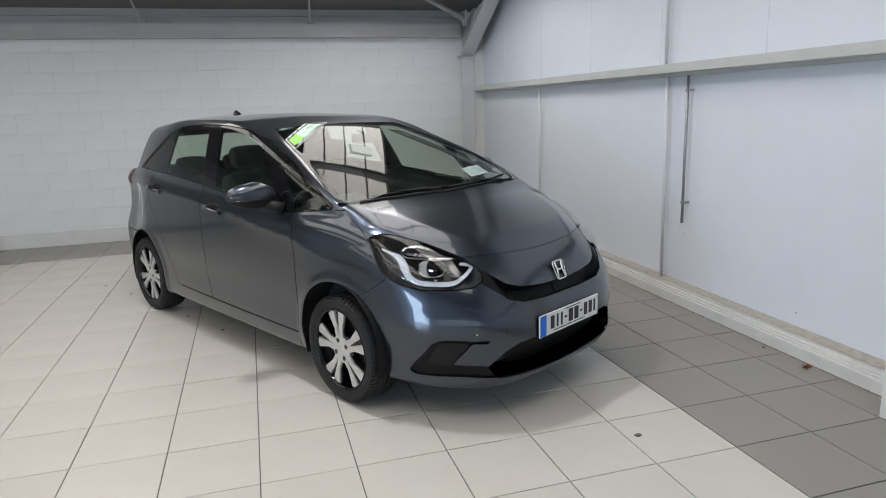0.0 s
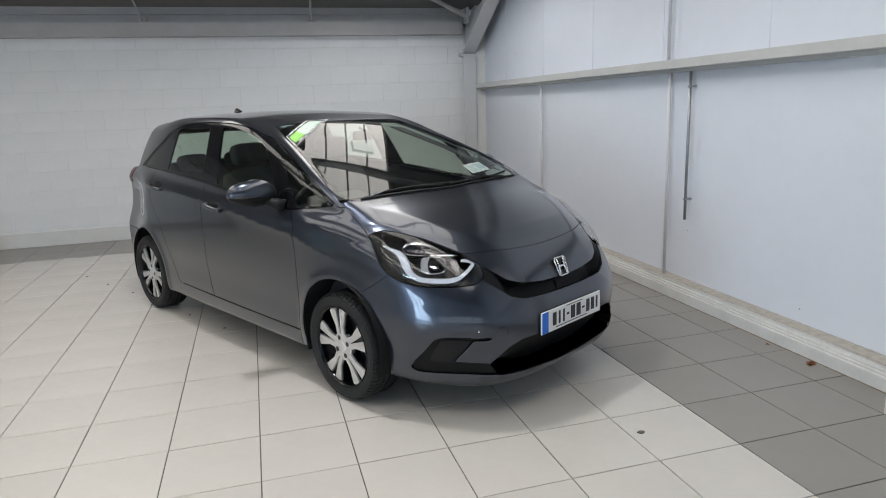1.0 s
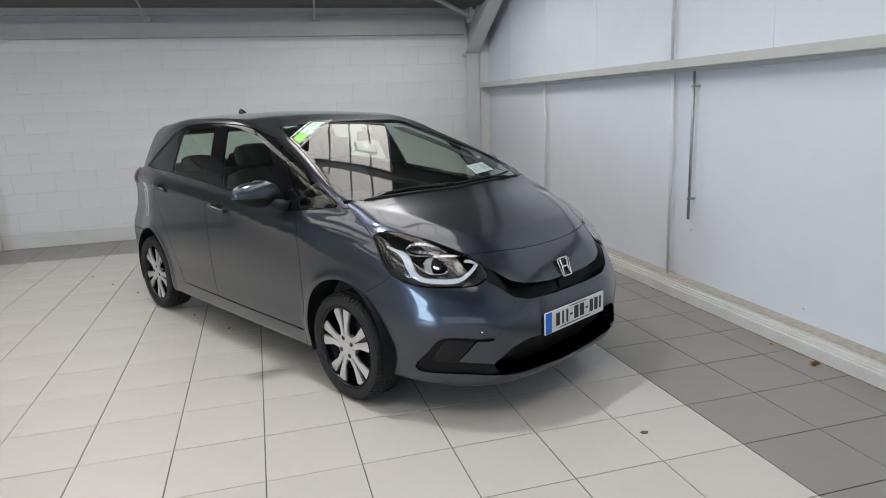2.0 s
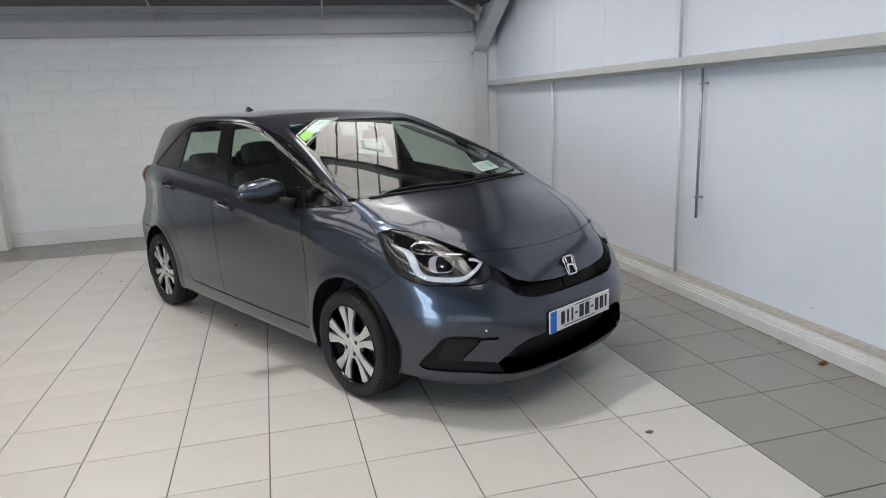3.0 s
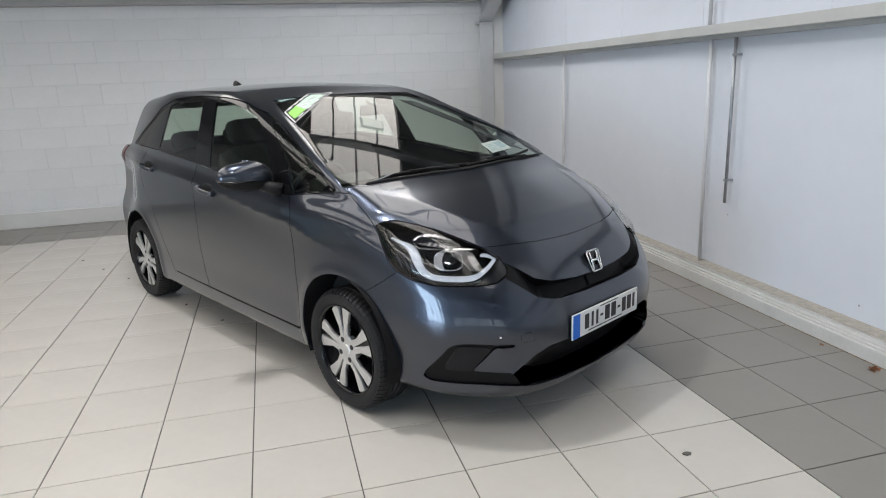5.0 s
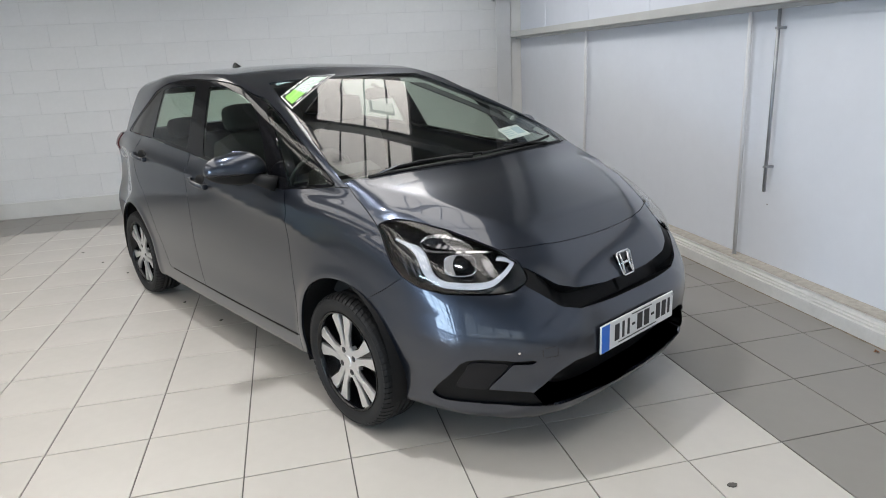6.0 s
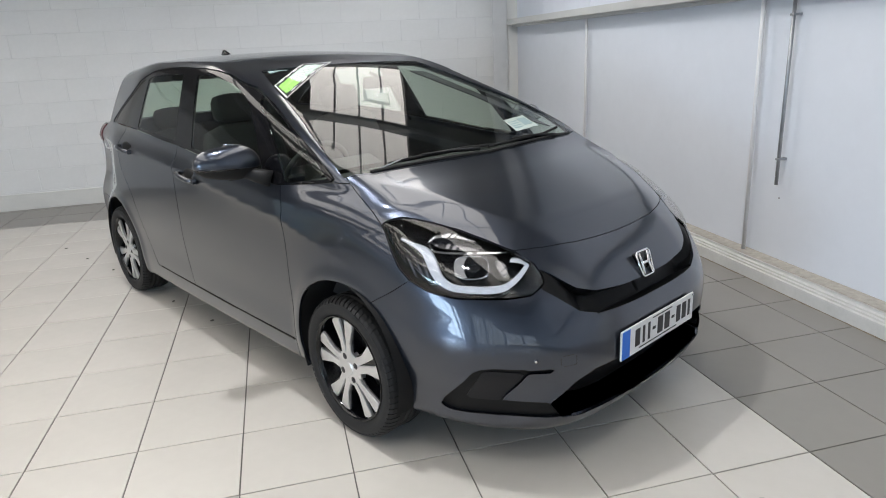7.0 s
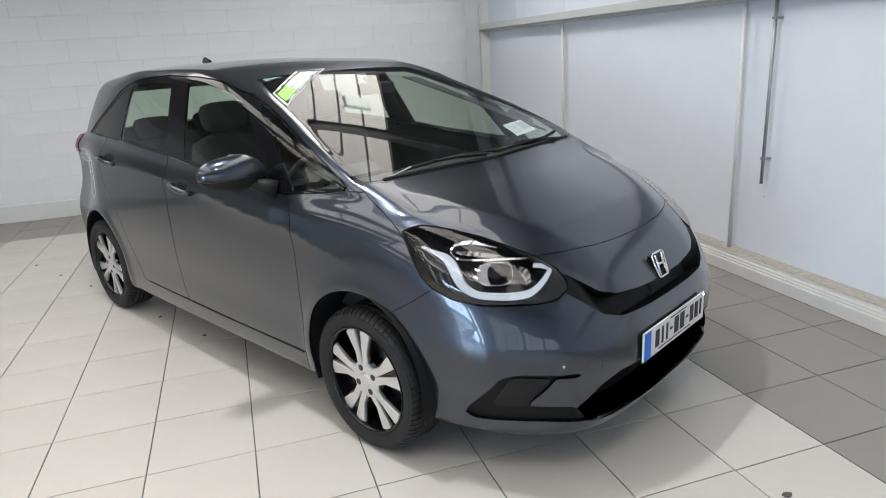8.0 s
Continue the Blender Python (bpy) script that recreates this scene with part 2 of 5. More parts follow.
for n, ((a, b), top_y) in enumerate(zip(STRIPS, LIGHT_TOP), 1):
    z = lambda y: ridge(y) + 0.06
    bm = prism([(top_y, z(top_y)), (LIGHT_END, z(LIGHT_END)), (LIGHT_END, z(LIGHT_END) + 0.01), (top_y, z(top_y) + 0.01)], "x", a, b)
    rl = structure("rooflight_%d" % n, bm, M_ROOFLIGHT, "ribbed translucent daylight strip in the roof", "rooflight")
    k = int((b - a) / 0.26)
    for i in range(1, k + 1):
        xc = a + (b - a) * i / (k + 1)
        y0, y1 = top_y, LIGHT_END
        part("rib", prism([(y0, z(y0) - 0.03), (y1, z(y1) - 0.03), (y1, z(y1)), (y0, z(y0))], "x", xc - 0.007, xc + 0.007), M_STEELD, rl)
for n in range(11):
    y = 4.5 - 1.42 * n
    zt = ridge(y) - 0.004
    bm = prism([(y - 0.035, zt - 0.15), (y + 0.035, zt - 0.15), (y + 0.035, zt - 0.14), (y + 0.005, zt - 0.14), (y + 0.005, zt), (y - 0.005, zt), (y - 0.005, zt - 0.14), (y - 0.035, zt - 0.14)], "x", WALL_W, WALL_E)
    structure("purlin_%d" % (n + 1), bm, M_STEELD, "grey steel purlin under the roof sheets", "purlin")


def rafter(n, x0, x1):
    """A steel frame: column at the block wall, splayed knee, sloping rafter."""
    xc = (x0 + x1) / 2
    low = lambda y: ridge(y) - 0.26
    top = lambda y: ridge(y) - 0.158
    foot, bend = 2.135, 4.62
    back = WALL_N - 0.003
    bm = prism([(back, foot + 0.01), (5.64, foot), (bend, low(bend)), (WALL_S, low(WALL_S)), (WALL_S, low(WALL_S) + 0.012), (bend, low(bend) + 0.012), (5.64, foot + 0.012), (back, foot + 0.022)], "x", x0, x1)
    prism([(WALL_N - 0.01, foot + 0.02), (5.64, foot + 0.01), (bend, low(bend) + 0.01), (WALL_S, low(WALL_S) + 0.01), (WALL_S, top(WALL_S)), (WALL_N - 0.01, top(WALL_N))], "x", xc - 0.005, xc + 0.005, bm)
    structure("rafter_%d" % n, bm, M_COLUMN, "grey painted steel rafter with a splayed knee", "rafter")
    bm = box(x0, x1, 5.60, 5.61, 0, foot, bm=None)
    box(xc - 0.005, xc + 0.005, 5.61, back, 0, foot, bm=bm)
    box(x0 - 0.006, x1 + 0.006, 5.57, WALL_N - 0.006, foot - 0.015, foot - 0.001, bm=bm)
    for z in (foot - 0.05, foot + 0.06):
        for x in (x0 - 0.004, x1 - 0.012):
            bmesh.ops.create_cone(bm, cap_ends=True, segments=8, radius1=0.009, radius2=0.009, depth=0.02, matrix=pose(x + 0.008, 5.59, z, 90))
    structure("column_%d" % n, bm, M_COLUMN, "painted steel column against the block wall", "column")


rafter(1, 2.88, 3.06)
structure("column_casing", box(-3.22, -2.925, 5.56, WALL_N - 0.003, 0, 2.5, 0.004), M_TRIMW, "white boxed column on the block wall", "column")
structure("baseboard_north", box(-2.92, 2.878, WALL_N - 0.022, WALL_N + 0.004, 0, 0.175, 0.004), M_TRIMW, "cream painted skirting below the block wall", "skirting")
bm = prism([(5.6, 2.39), (5.6, 2.55), (5.645, 2.553), (5.645, 2.562), (5.7, 2.565), (5.7, 2.64), (5.66, 2.643), (5.66, 2.652), (5.71, 2.656), (5.71, 2.73), (WALL_N - 0.003, 2.73), (WALL_N - 0.003, 2.39)], "x", WALL_W, 2.878)
structure("eaves_beam", bm, M_STEEL, "grey painted steel beam along the eaves", "beam")
for x in (-2.93, -1.0, 0.925):
    bm = tube([(x - 0.04, 5.05, ridge(5.05) - 0.06), (x - 0.005, 5.5, 2.62), (x, 5.58, 2.56)], 0.012, 8)
    box(x - 0.03, x + 0.045, 5.585, 5.64, 2.552, 2.61, 0.004, bm)
    structure("eaves_brace", bm, M_STEEL, "thin steel rod and cleat above the eaves beam", "brace")
bm = tube([(2.0, 4.9, ridge(4.9) - 0.05), (2.86, 5.35, 2.58)], 0.028, 10)
box(2.84, 2.872, 5.28, 5.42, 2.5, 2.68, 0.003, bm)
structure("knee_brace", bm, M_STEEL, "painted steel brace to the rafter", "brace")

# panelled gable wall: stepped plinth, rail, cover strips, conduits
bm = prism([(3.04, 0), (3.04, 0.072), (3.052, 0.076), (3.052, 0.087), (3.064, 0.09), (3.064, 0.1), (3.08, 0.104), (3.08, 0.118), (WALL_E + 0.002, 0.12), (WALL_E + 0.002, 0)], "y", -0.8, 5.6)
structure("baseboard_east", bm, M_PLINTH, "cream stepped plinth along the panelled wall", "skirting")
structure("wall_pier", box(2.837, WALL_E + 0.002, -1.16, -0.803, 0, 3.8, 0.006), M_TRIMW, "white boxed column at the end of the plinth", "pier")
bm = prism([(WALL_E + 0.002, 1.666), (3.13, 1.666), (3.13, 1.69), (3.06, 1.69), (3.056, 1.694), (3.056, 1.754), (WALL_E + 0.002, 1.758)], "y", WALL_S, 5.62)
structure("wall_rail", bm, M_RAIL, "cream painted horizontal steel rail on the wall", "rail")
structure("corner_trim", box(3.07, WALL_E + 0.002, 5.63, WALL_N - 0.003, 0, 2.75, 0.003), M_TRIMW, "white corner strip beside the column", "trim")


def pipe(label, y, z0, z1, r, material, clips=(), lean=0.0):
    """A conduit held off the wall on spacer clips; lean moves its foot along the wall."""
    x = WALL_E - r - 0.036
    t = thing("conduit", label, "pipe")
    part("tube", tube([(x, y + lean, z0), (x, y + lean / 2, (z0 + z1) / 2), (x, y, z1)], r, 12), material, t, smooth=True)
    for zc in clips:
        yc = y + lean * (z1 - zc) / (z1 - z0)
        part("saddle_clip", box(x - r - 0.003, WALL_E - 0.001, yc - r - 0.004, yc + r + 0.004, zc - 0.007, zc + 0.007, 0.002), material, t)
    return t


pipe("white painted vertical conduit on the wall", 3.72, 0.12, 1.666, 0.013, M_PIPEW)
pipe("white painted vertical conduit on the wall", 1.42, 0.12, 1.666, 0.013, M_PIPEW, (), -0.02)
pipe("white painted conduit above the rail", 1.445, 1.76, 3.6, 0.013, M_PIPEW)
pipe("bare galvanised conduit ending half way down the wall", 1.175, 0.59, 1.666, 0.0105, M_GALV, (0.745, 1.56))
for k, y in enumerate((4.86, 3.78, 2.7, 1.6, 0.5, -0.6)):
    structure("cover_strip", box(WALL_E - 0.003, WALL_E + 0.002, y - 0.012, y + 0.012, 1.76, 3.9), M_PANEL, "flat white joint strip on the upper panels", "trim")

# compact floodlights under the roof
def floodlight(x, y, drop, watts, bare=False):
    z = ridge(y) - drop
    t = thing("floodlight", "square white floodlight hung under the roof", "lamp", pose(x, y, z))
    part("housing", box(-0.13, 0.13, -0.13, 0.13, 0.012, 0.06, 0.006), M_TRIMW, t)
    part("diffuser", box(-0.115, 0.115, -0.115, 0.115, 0.002, 0.01), M_FLOOD, t)
    for s in (-1, 1):
        part("hanger", tube([(0.1 * s, 0, 0.058), (0.1 * s, 0, drop)], 0.004, 6), M_STEELD, t)
    if bare:
        data = bpy.data.lights.new("floodlight_beam", "SPOT")
        data.energy, data.color, data.spot_size, data.spot_blend, data.shadow_soft_size = watts * 4, (0.97, 0.98, 1.0), radians(165), 0.4, 0.004
        new("floodlight_beam", data).matrix_world = pose(x, y, z - 0.004)
    else:
        area_lamp("floodlight_beam", pose(x, y, z - 0.004), 0.22, 0.22, watts, (0.97, 0.98, 1.0))
    return tagged(t, group="floodlights under the roof")


M_FLOOD = emit("flood_face", (1, 0.97, 0.92), 3.1)
floodlight(1.57, 3.55, 0.17, 20, True)
floodlight(0.03, 0.5, 0.2, 78)
floodlight(0.15, -2.1, 0.2, 30)

# ---- the car: its skin is one smooth form, meshed and then cut into panels ----
def spline(*pts):
    """A smooth curve through (x, y) pairs, as a function of x."""
    px, py = np.array(pts[0::2], float), np.array(pts[1::2], float)
    d = np.diff(py) / np.diff(px)
    h = np.diff(px)
    m = np.concatenate(([d[0]], (d[:-1] * h[1:] + d[1:] * h[:-1]) / (h[1:] + h[:-1]), [d[-1]]))
    def f(x):
        x = np.clip(x, px[0], px[-1])
        k = np.clip(np.searchsorted(px, x) - 1, 0, len(h) - 1)
        t = (x - px[k]) / h[k]
        return ((1 + 2 * t) * (1 - t) ** 2 * py[k] + t * (1 - t) ** 2 * h[k] * m[k] + t * t * (3 - 2 * t) * py[k + 1] + t * t * (t - 1) * h[k] * m[k + 1])
    return f


def smax(p, q, k):
    h = np.maximum(k - np.abs(p - q), 0) / k
    return np.maximum(p, q) + h * h * k / 4


def smin(p, q, k):
    return -smax(-p, -q, k)


WB, HUB = 2.53, 0.292
W_PLAN = spline(-3.25, 0.775, -2.9, 0.81, -2.5, 0.845, -1.9, 0.856, -1.2, 0.856, -0.5, 0.853, 0.0, 0.85, 0.35, 0.842, 0.9, 0.82)
W_SECT = spline(0.12, -0.05, 0.20, -0.03, 0.30, -0.014, 0.45, -0.008, 0.58, 0.0, 0.75, -0.001, 0.86, -0.008, 0.95, -0.022, 1.05, -0.055, 1.2, -0.12)
CREASE = spline(-2.9, 1.01, -2.1, 0.978, -1.2, 0.927, -1.026, 0.911, -0.663, 0.869, -0.357, 0.84, -0.22, 0.806, 0.0, 0.75, 0.3, 0.62, 0.6, 0.45)
FRONT = spline(0.10, 0.765, 0.18, 0.795, 0.26, 0.815, 0.36, 0.83, 0.48, 0.832, 0.58, 0.81, 0.67, 0.778, 0.75, 0.735, 0.85, 0.66)
CORNER = spline(0.1, 1.38, 0.2, 1.35, 0.32, 1.25, 0.42, 1.075, 0.5, 1.025, 0.6, 1.085, 0.75, 1.11, 0.95, 1.11)
BONNET = spline(-3.3, 1.08, -2.8, 1.11, -2.2, 1.09, -1.5, 1.06, -0.8, 1.035, -0.4, 1.03, -0.2, 1.025, 0.0, 1.005, 0.25, 0.953, 0.45, 0.89, 0.6, 0.83, 0.7, 0.78, 0.8, 0.71)
REAR = spline(0.12, 3.06, 0.22, 3.13, 0.40, 3.19, 0.6, 3.20, 0.8, 3.18, 1.0, 3.15, 1.2, 3.08)
ROOF = spline(-3.2, 1.30, -3.05, 1.39, -2.8, 1.45, -2.4, 1.490, -2.0, 1.497, -1.6, 1.492, -1.3, 1.466, -1.04, 1.413, -0.8, 1.334, -0.5, 1.226, -0.2, 1.108, 0.02, 1.018, 0.3, 0.9)
FLANK = spline(-0.5, 0.72, -0.1, 0.71, 0.02, 0.64, 0.12, 0.57, 0.31, 0.49, 0.48, 0.40, 0.64, 0.30)
CABIN = spline(-3.3, 0.62, -2.9, 0.712, -2.6, 0.75, -2.3, 0.778, -1.5, 0.80, -0.9, 0.802, -0.45, 0.785, -0.15, 0.75, 0.1, 0.70)
TAIL = spline(1.0, 3.13, 1.15, 3.06, 1.3, 2.97, 1.45, 2.85)


POST = spline(-1.3, -0.48, -1.05, -0.53, -0.8, -0.595, -0.64, -0.626, -0.43, -0.674, -0.2, -0.725, -0.05, -0.742)     # middle of the windscreen pillar


def slope(f, x):
    return (f(x + 0.01) - f(x - 0.01)) / 0.02


def ease(t):
    """0 to 1, smooth at both ends."""
    t = np.clip(t, 0, 1)
    return t * t * (3 - 2 * t)


def body_field(p):
    """Negative inside the car's skin, about metres."""
    x, a, z = p[..., 0], np.sqrt(p[..., 1] ** 2 + 1e-8), p[..., 2]
    arch = np.minimum(np.hypot(x + 0.012, z - 0.335), np.hypot(x + WB - 0.02, z - 0.33)) - 0.33
    tuck = ease((-2.4 - x) / 0.42)
    side = a - (W_PLAN(x) + W_SECT(z) + 0.012 * ease((0.1 - x) / 0.4) * np.exp(-np.sqrt(((z - CREASE(x)) / 0.038) ** 2 + 0.008)) - 1.0 * ease((x + 0.55) / 0.5) * np.clip(z - 0.76, 0, 0.3) ** 2 + 0.11 * ease((x - 0.2) / 0.35) * np.clip(0.6 - z, 0, 0.2) + 0.008 * np.exp(-(arch / 0.035) ** 2) - 0.064 * tuck * np.exp(-np.abs((z - 0.85) / 0.17) ** 3))
    c = CORNER(z)
    lip = 0.032 * np.exp(-((a - 0.47) / 0.12) ** 2 - ((z - 0.265) / 0.065) ** 2)
    front = (x - FRONT(z) - lip + c * a ** 4) / np.sqrt(1 + (4 * c * a ** 3) ** 2)
    fold = a - FLANK(x)
    top = (z - BONNET(x) + 0.014 * a ** 2 + 0.12 * (fold + np.sqrt(fold ** 2 + 0.0003))) / np.sqrt(1 + slope(BONNET, x) ** 2)
    rear = (-x - REAR(z) + 0.45 * a ** 4) / np.sqrt(1 + (1.8 * a ** 3) ** 2)
    low = smax(smax(smax(side, top, 0.09), front, 0.16), smax(rear, 0.185 - 0.025 * np.clip((x - 0.2) / 0.5, 0, 1) - z, 0.05), 0.05)
    crown = 0.085 - 0.05 * ease((x + 1.75) / 0.6) + 0.06 * ease((-2.1 - x) / 0.5)
    roof = (z - ROOF(x) + crown * a ** 2) / np.sqrt(1 + slope(ROOF, x) ** 2)
    glass_side = (a - CABIN(x) + 0.33 * (z - 1.03) + 0.18 * (z - 1.03) ** 2) * 0.94
    tail = (-x - TAIL(z) + 0.5 * a ** 4) * 0.95
    bar = 0.006 * ease((x + 1.1) / 0.45) * ease((-0.02 - x) / 0.12) * np.exp(-((a + POST(x)) / 0.027) ** 2)
    return smin(low, smax(smax(smax(roof, glass_side, 0.055) - bar, tail, 0.12), 0.93 - z, 0.02), 0.015)


def gradient(p, e=0.003):
    g = np.stack([body_field(p + d) - body_field(p - d) for d in np.eye(3) * e], -1)
    return g / np.linalg.norm(g, axis=-1, keepdims=True)


def settle(p, rounds=3):
    """Move points onto the skin."""
    for _ in range(rounds):
        e = 0.003
        g = np.stack([body_field(p + d) - body_field(p - d) for d in np.eye(3) * e], -1) / (2 * e)
        p = p - g * (body_field(p) / np.maximum((g * g).sum(-1), 0.2))[..., None]
    return p


def skin_mesh(cell):
    """Surface nets on the right half (y <= 0): points and quads."""
    ax = [np.arange(lo, hi, cell) for lo, hi in ((-3.3, 0.9), (-0.92, 2.5 * cell), (0.1, 1.56))]
    ax[1] = ax[1] - ax[1][np.argmin(np.abs(ax[1]))] + cell / 2
    grid = np.stack(np.meshgrid(*ax, indexing="ij"), -1)
    val = np.concatenate([body_field(g) for g in np.array_split(grid, 12)])
    inside = val < 0
    n = np.array(inside.shape) - 1
    count, total = np.zeros(n, int), np.zeros((*n, 3))
    corner = lambda a, i, j, k: a[i:i + n[0], j:j + n[1], k:k + n[2]]
    for axis in range(3):
        for o in ((0, 0), (0, 1), (1, 0), (1, 1)):
            c0 = list(o)
            c0.insert(axis, 0)
            c1 = list(c0)
            c1[axis] = 1
            v0, v1 = corner(val, *c0), corner(val, *c1)
            cross = (v0 < 0) != (v1 < 0)
            t = np.where(cross, v0 / np.where(v0 == v1, 1, v0 - v1), 0)[..., None]
            g0, g1 = corner(grid, *c0), corner(grid, *c1)
            total += np.where(cross[..., None], g0 + t * (g1 - g0), 0)
            count += cross
    used = count > 0
    index = np.full(n, -1)
    index[used] = np.arange(used.sum())
    pts = settle(total[used] / count[used][:, None])
    quads = []
    for axis in range(3):
        b, c = (axis + 1) % 3, (axis + 2) % 3
        lo, hi = [slice(1, m) for m in n], [slice(1, m) for m in n]
        lo[axis], hi[axis] = slice(0, n[axis]), slice(1, n[axis] + 1)
        s0, s1 = inside[tuple(lo)], inside[tuple(hi)]
        where = np.argwhere(s0 != s1)
        flip = s0[tuple(where.T)]
        base = where.copy()
        base[:, b] += 1
        base[:, c] += 1
        at = lambda db, dc: index[tuple((base - db * np.eye(3, dtype=int)[b] - dc * np.eye(3, dtype=int)[c]).T)]
        q = np.stack([at(1, 1), at(0, 1), at(0, 0), at(1, 0)], -1)
        q[~flip] = q[~flip][:, ::-1]
        quads.append(q)
    return pts, np.concatenate(quads)


CAR_AT = pose(1.1762, 0.6458, 0, 0, 0, -61.4)
car = thing("car", "dark metallic grey five-door hatchback parked on the tiles", "car", CAR_AT)
SKIN_P, SKIN_Q = skin_mesh(0.016)


def keep(pts, polys, val):
    """The part of a sheet where val < 0, cut clean along the zero line."""
    sign, out, extra, made = (val < 0).tolist(), [], [], {}
    n = len(pts)
    for poly in polys:
        k = sum(sign[i] for i in poly)
        if k == len(poly):
            out.append(poly)
        elif k:
            ring = []
            for i, j in zip(poly, poly[1:] + poly[:1]):
                if sign[i]:
                    ring.append(i)
                if sign[i] != sign[j]:
                    key = (i, j) if i < j else (j, i)
                    if key not in made:
                        t = val[key[0]] / (val[key[0]] - val[key[1]])
                        made[key] = n + len(extra)
                        extra.append(pts[key[0]] + t * (pts[key[1]] - pts[key[0]]))
                    ring.append(made[key])
            if len(ring) > 2:
                out.append(tuple(ring))
    return (np.vstack([pts, np.array(extra)]) if extra else pts), out


def split(sheet, field, gap=0.002):
    """Sheet cut in two along field = 0, with a gap: (negative side, positive side)."""
    pts, polys = sheet
    v = field(pts[:, 0], pts[:, 1], pts[:, 2])
    return compact(*keep(pts, polys, v + gap)), compact(*keep(pts, polys, gap - v))


def compact(pts, polys):
    ids = sorted({i for p in polys for i in p})
    new_id = {o: k for k, o in enumerate(ids)}
    return pts[ids] if ids else np.zeros((0, 3)), [tuple(new_id[i] for i in p) for p in polys]


def outline(*flat):
    """Signed distance to a closed outline given as x, y, x, y, ... (negative inside)."""
    q = np.array(flat, float).reshape(-1, 2)
    def f(u, v):
        d, s = np.full(np.shape(u), 1e9), np.ones(np.shape(u))
        for (ax, ay), (bx, by) in zip(q, np.roll(q, -1, 0)):
            ex, ey, wx, wy = bx - ax, by - ay, u - ax, v - ay
            t = np.clip((wx * ex + wy * ey) / (ex * ex + ey * ey), 0, 1)
            d = np.minimum(d, (wx - ex * t) ** 2 + (wy - ey * t) ** 2)
            c = np.stack([v >= ay, v < by, ex * wy > ey * wx])
            s = np.where(c.all(0) | (~c).all(0), -s, s)
        return s * np.sqrt(d)
    return f


def skin_part(name, sheet, material, parent, label="", side=0, depth=0.012, offset=0.0, bulge=None):
    """A panel cut from the skin, its edge turned inwards by depth. side 0: both halves in one, -1: right, 1: left."""
    pts0, polys0 = sheet
    if not polys0:
        return None
    pts0 = settle(pts0, 2)
    nor0 = gradient(pts0)
    lift = np.full(len(pts0), offset) if bulge is None else bulge(pts0)
    pts0 = pts0 + nor0 * lift[:, None]
    fall = (np.full(len(pts0), depth) if bulge is None or depth > 0 else lift)[:, None]
    P, N, F = [], [], []
    for s in (-1, 1) if side == 0 else (side,):
        flip = np.array([1, -1 if s > 0 else 1, 1])
        base = sum(len(q) for q in P)
        p, nn = pts0 * flip, nor0 * flip
        polys = [q[::-1] if s > 0 else q for q in polys0]
        P.append(p), N.append(nn)
        F += [tuple(i + base for i in q) for q in polys]
        seen = {}
        for q in polys:
            for e in zip(q, q[1:] + q[:1]):
                seen[e] = seen.get(e, 0) + 1
        rim = [e for e in seen if (e[1], e[0]) not in seen and not (abs(p[e[0]][1]) < 1e-6 and abs(p[e[1]][1]) < 1e-6)]
        if depth and rim:
            a, b = np.array(rim).T
            d = p[b] - p[a]
            out = np.cross(d, nn[a])
            out /= np.maximum(np.linalg.norm(out, axis=1, keepdims=True), 1e-9)
            k0 = base + len(p)
            quad = np.concatenate([p[a], p[b], p[b] - nn[b] * fall[b], p[a] - nn[a] * fall[a]])
            P.append(quad), N.append(np.concatenate([out] * 4))
            m = len(a)
            F += [(k0 + i + m, k0 + i, k0 + i + 3 * m, k0 + i + 2 * m) for i in range(m)]
    P, N = np.vstack(P), np.vstack(N)
    me = bpy.data.meshes.new(name)
    me.from_pydata(P.tolist(), [], F)
    me.materials.append(material)
    me.shade_smooth()
    if bulge is None:
        me.normals_split_custom_set_from_vertices(N.tolist())
    ob = new(name, me)
    ob.parent = parent
    if label:
        ob["label"] = label
    return ob


def find(origin, way, off=0.0, far=1.2):
    """First point of the skin (off metres outside it) from origin along way."""
    o, w = np.array(origin, float), np.array(way, float) / np.linalg.norm(way)
    k = np.arange(0, far, 0.003)
    v = body_field(o + k[:, None] * w) - off
    i = int(np.argmax(v < 0))
    return o + k[i] * w


side_at = lambda x, z, off=0.0: find((x, -1.1, z), (0, 1, 0), off)
front_at = lambda y, z, off=0.0: find((1.1, y, z), (-1, 0, 0), off)
top_at = lambda x, y, off=0.0: find((x, y, 1.7), (0, 0, -1), off)
LU, LN = np.array([0.848, 0.53, 0]), np.array([0.53, -0.848, 0])
lamp_at = lambda u, z, off=0.0: find(LU * u + LN * 1.3 + np.array([0, 0, z]), -LN, off)

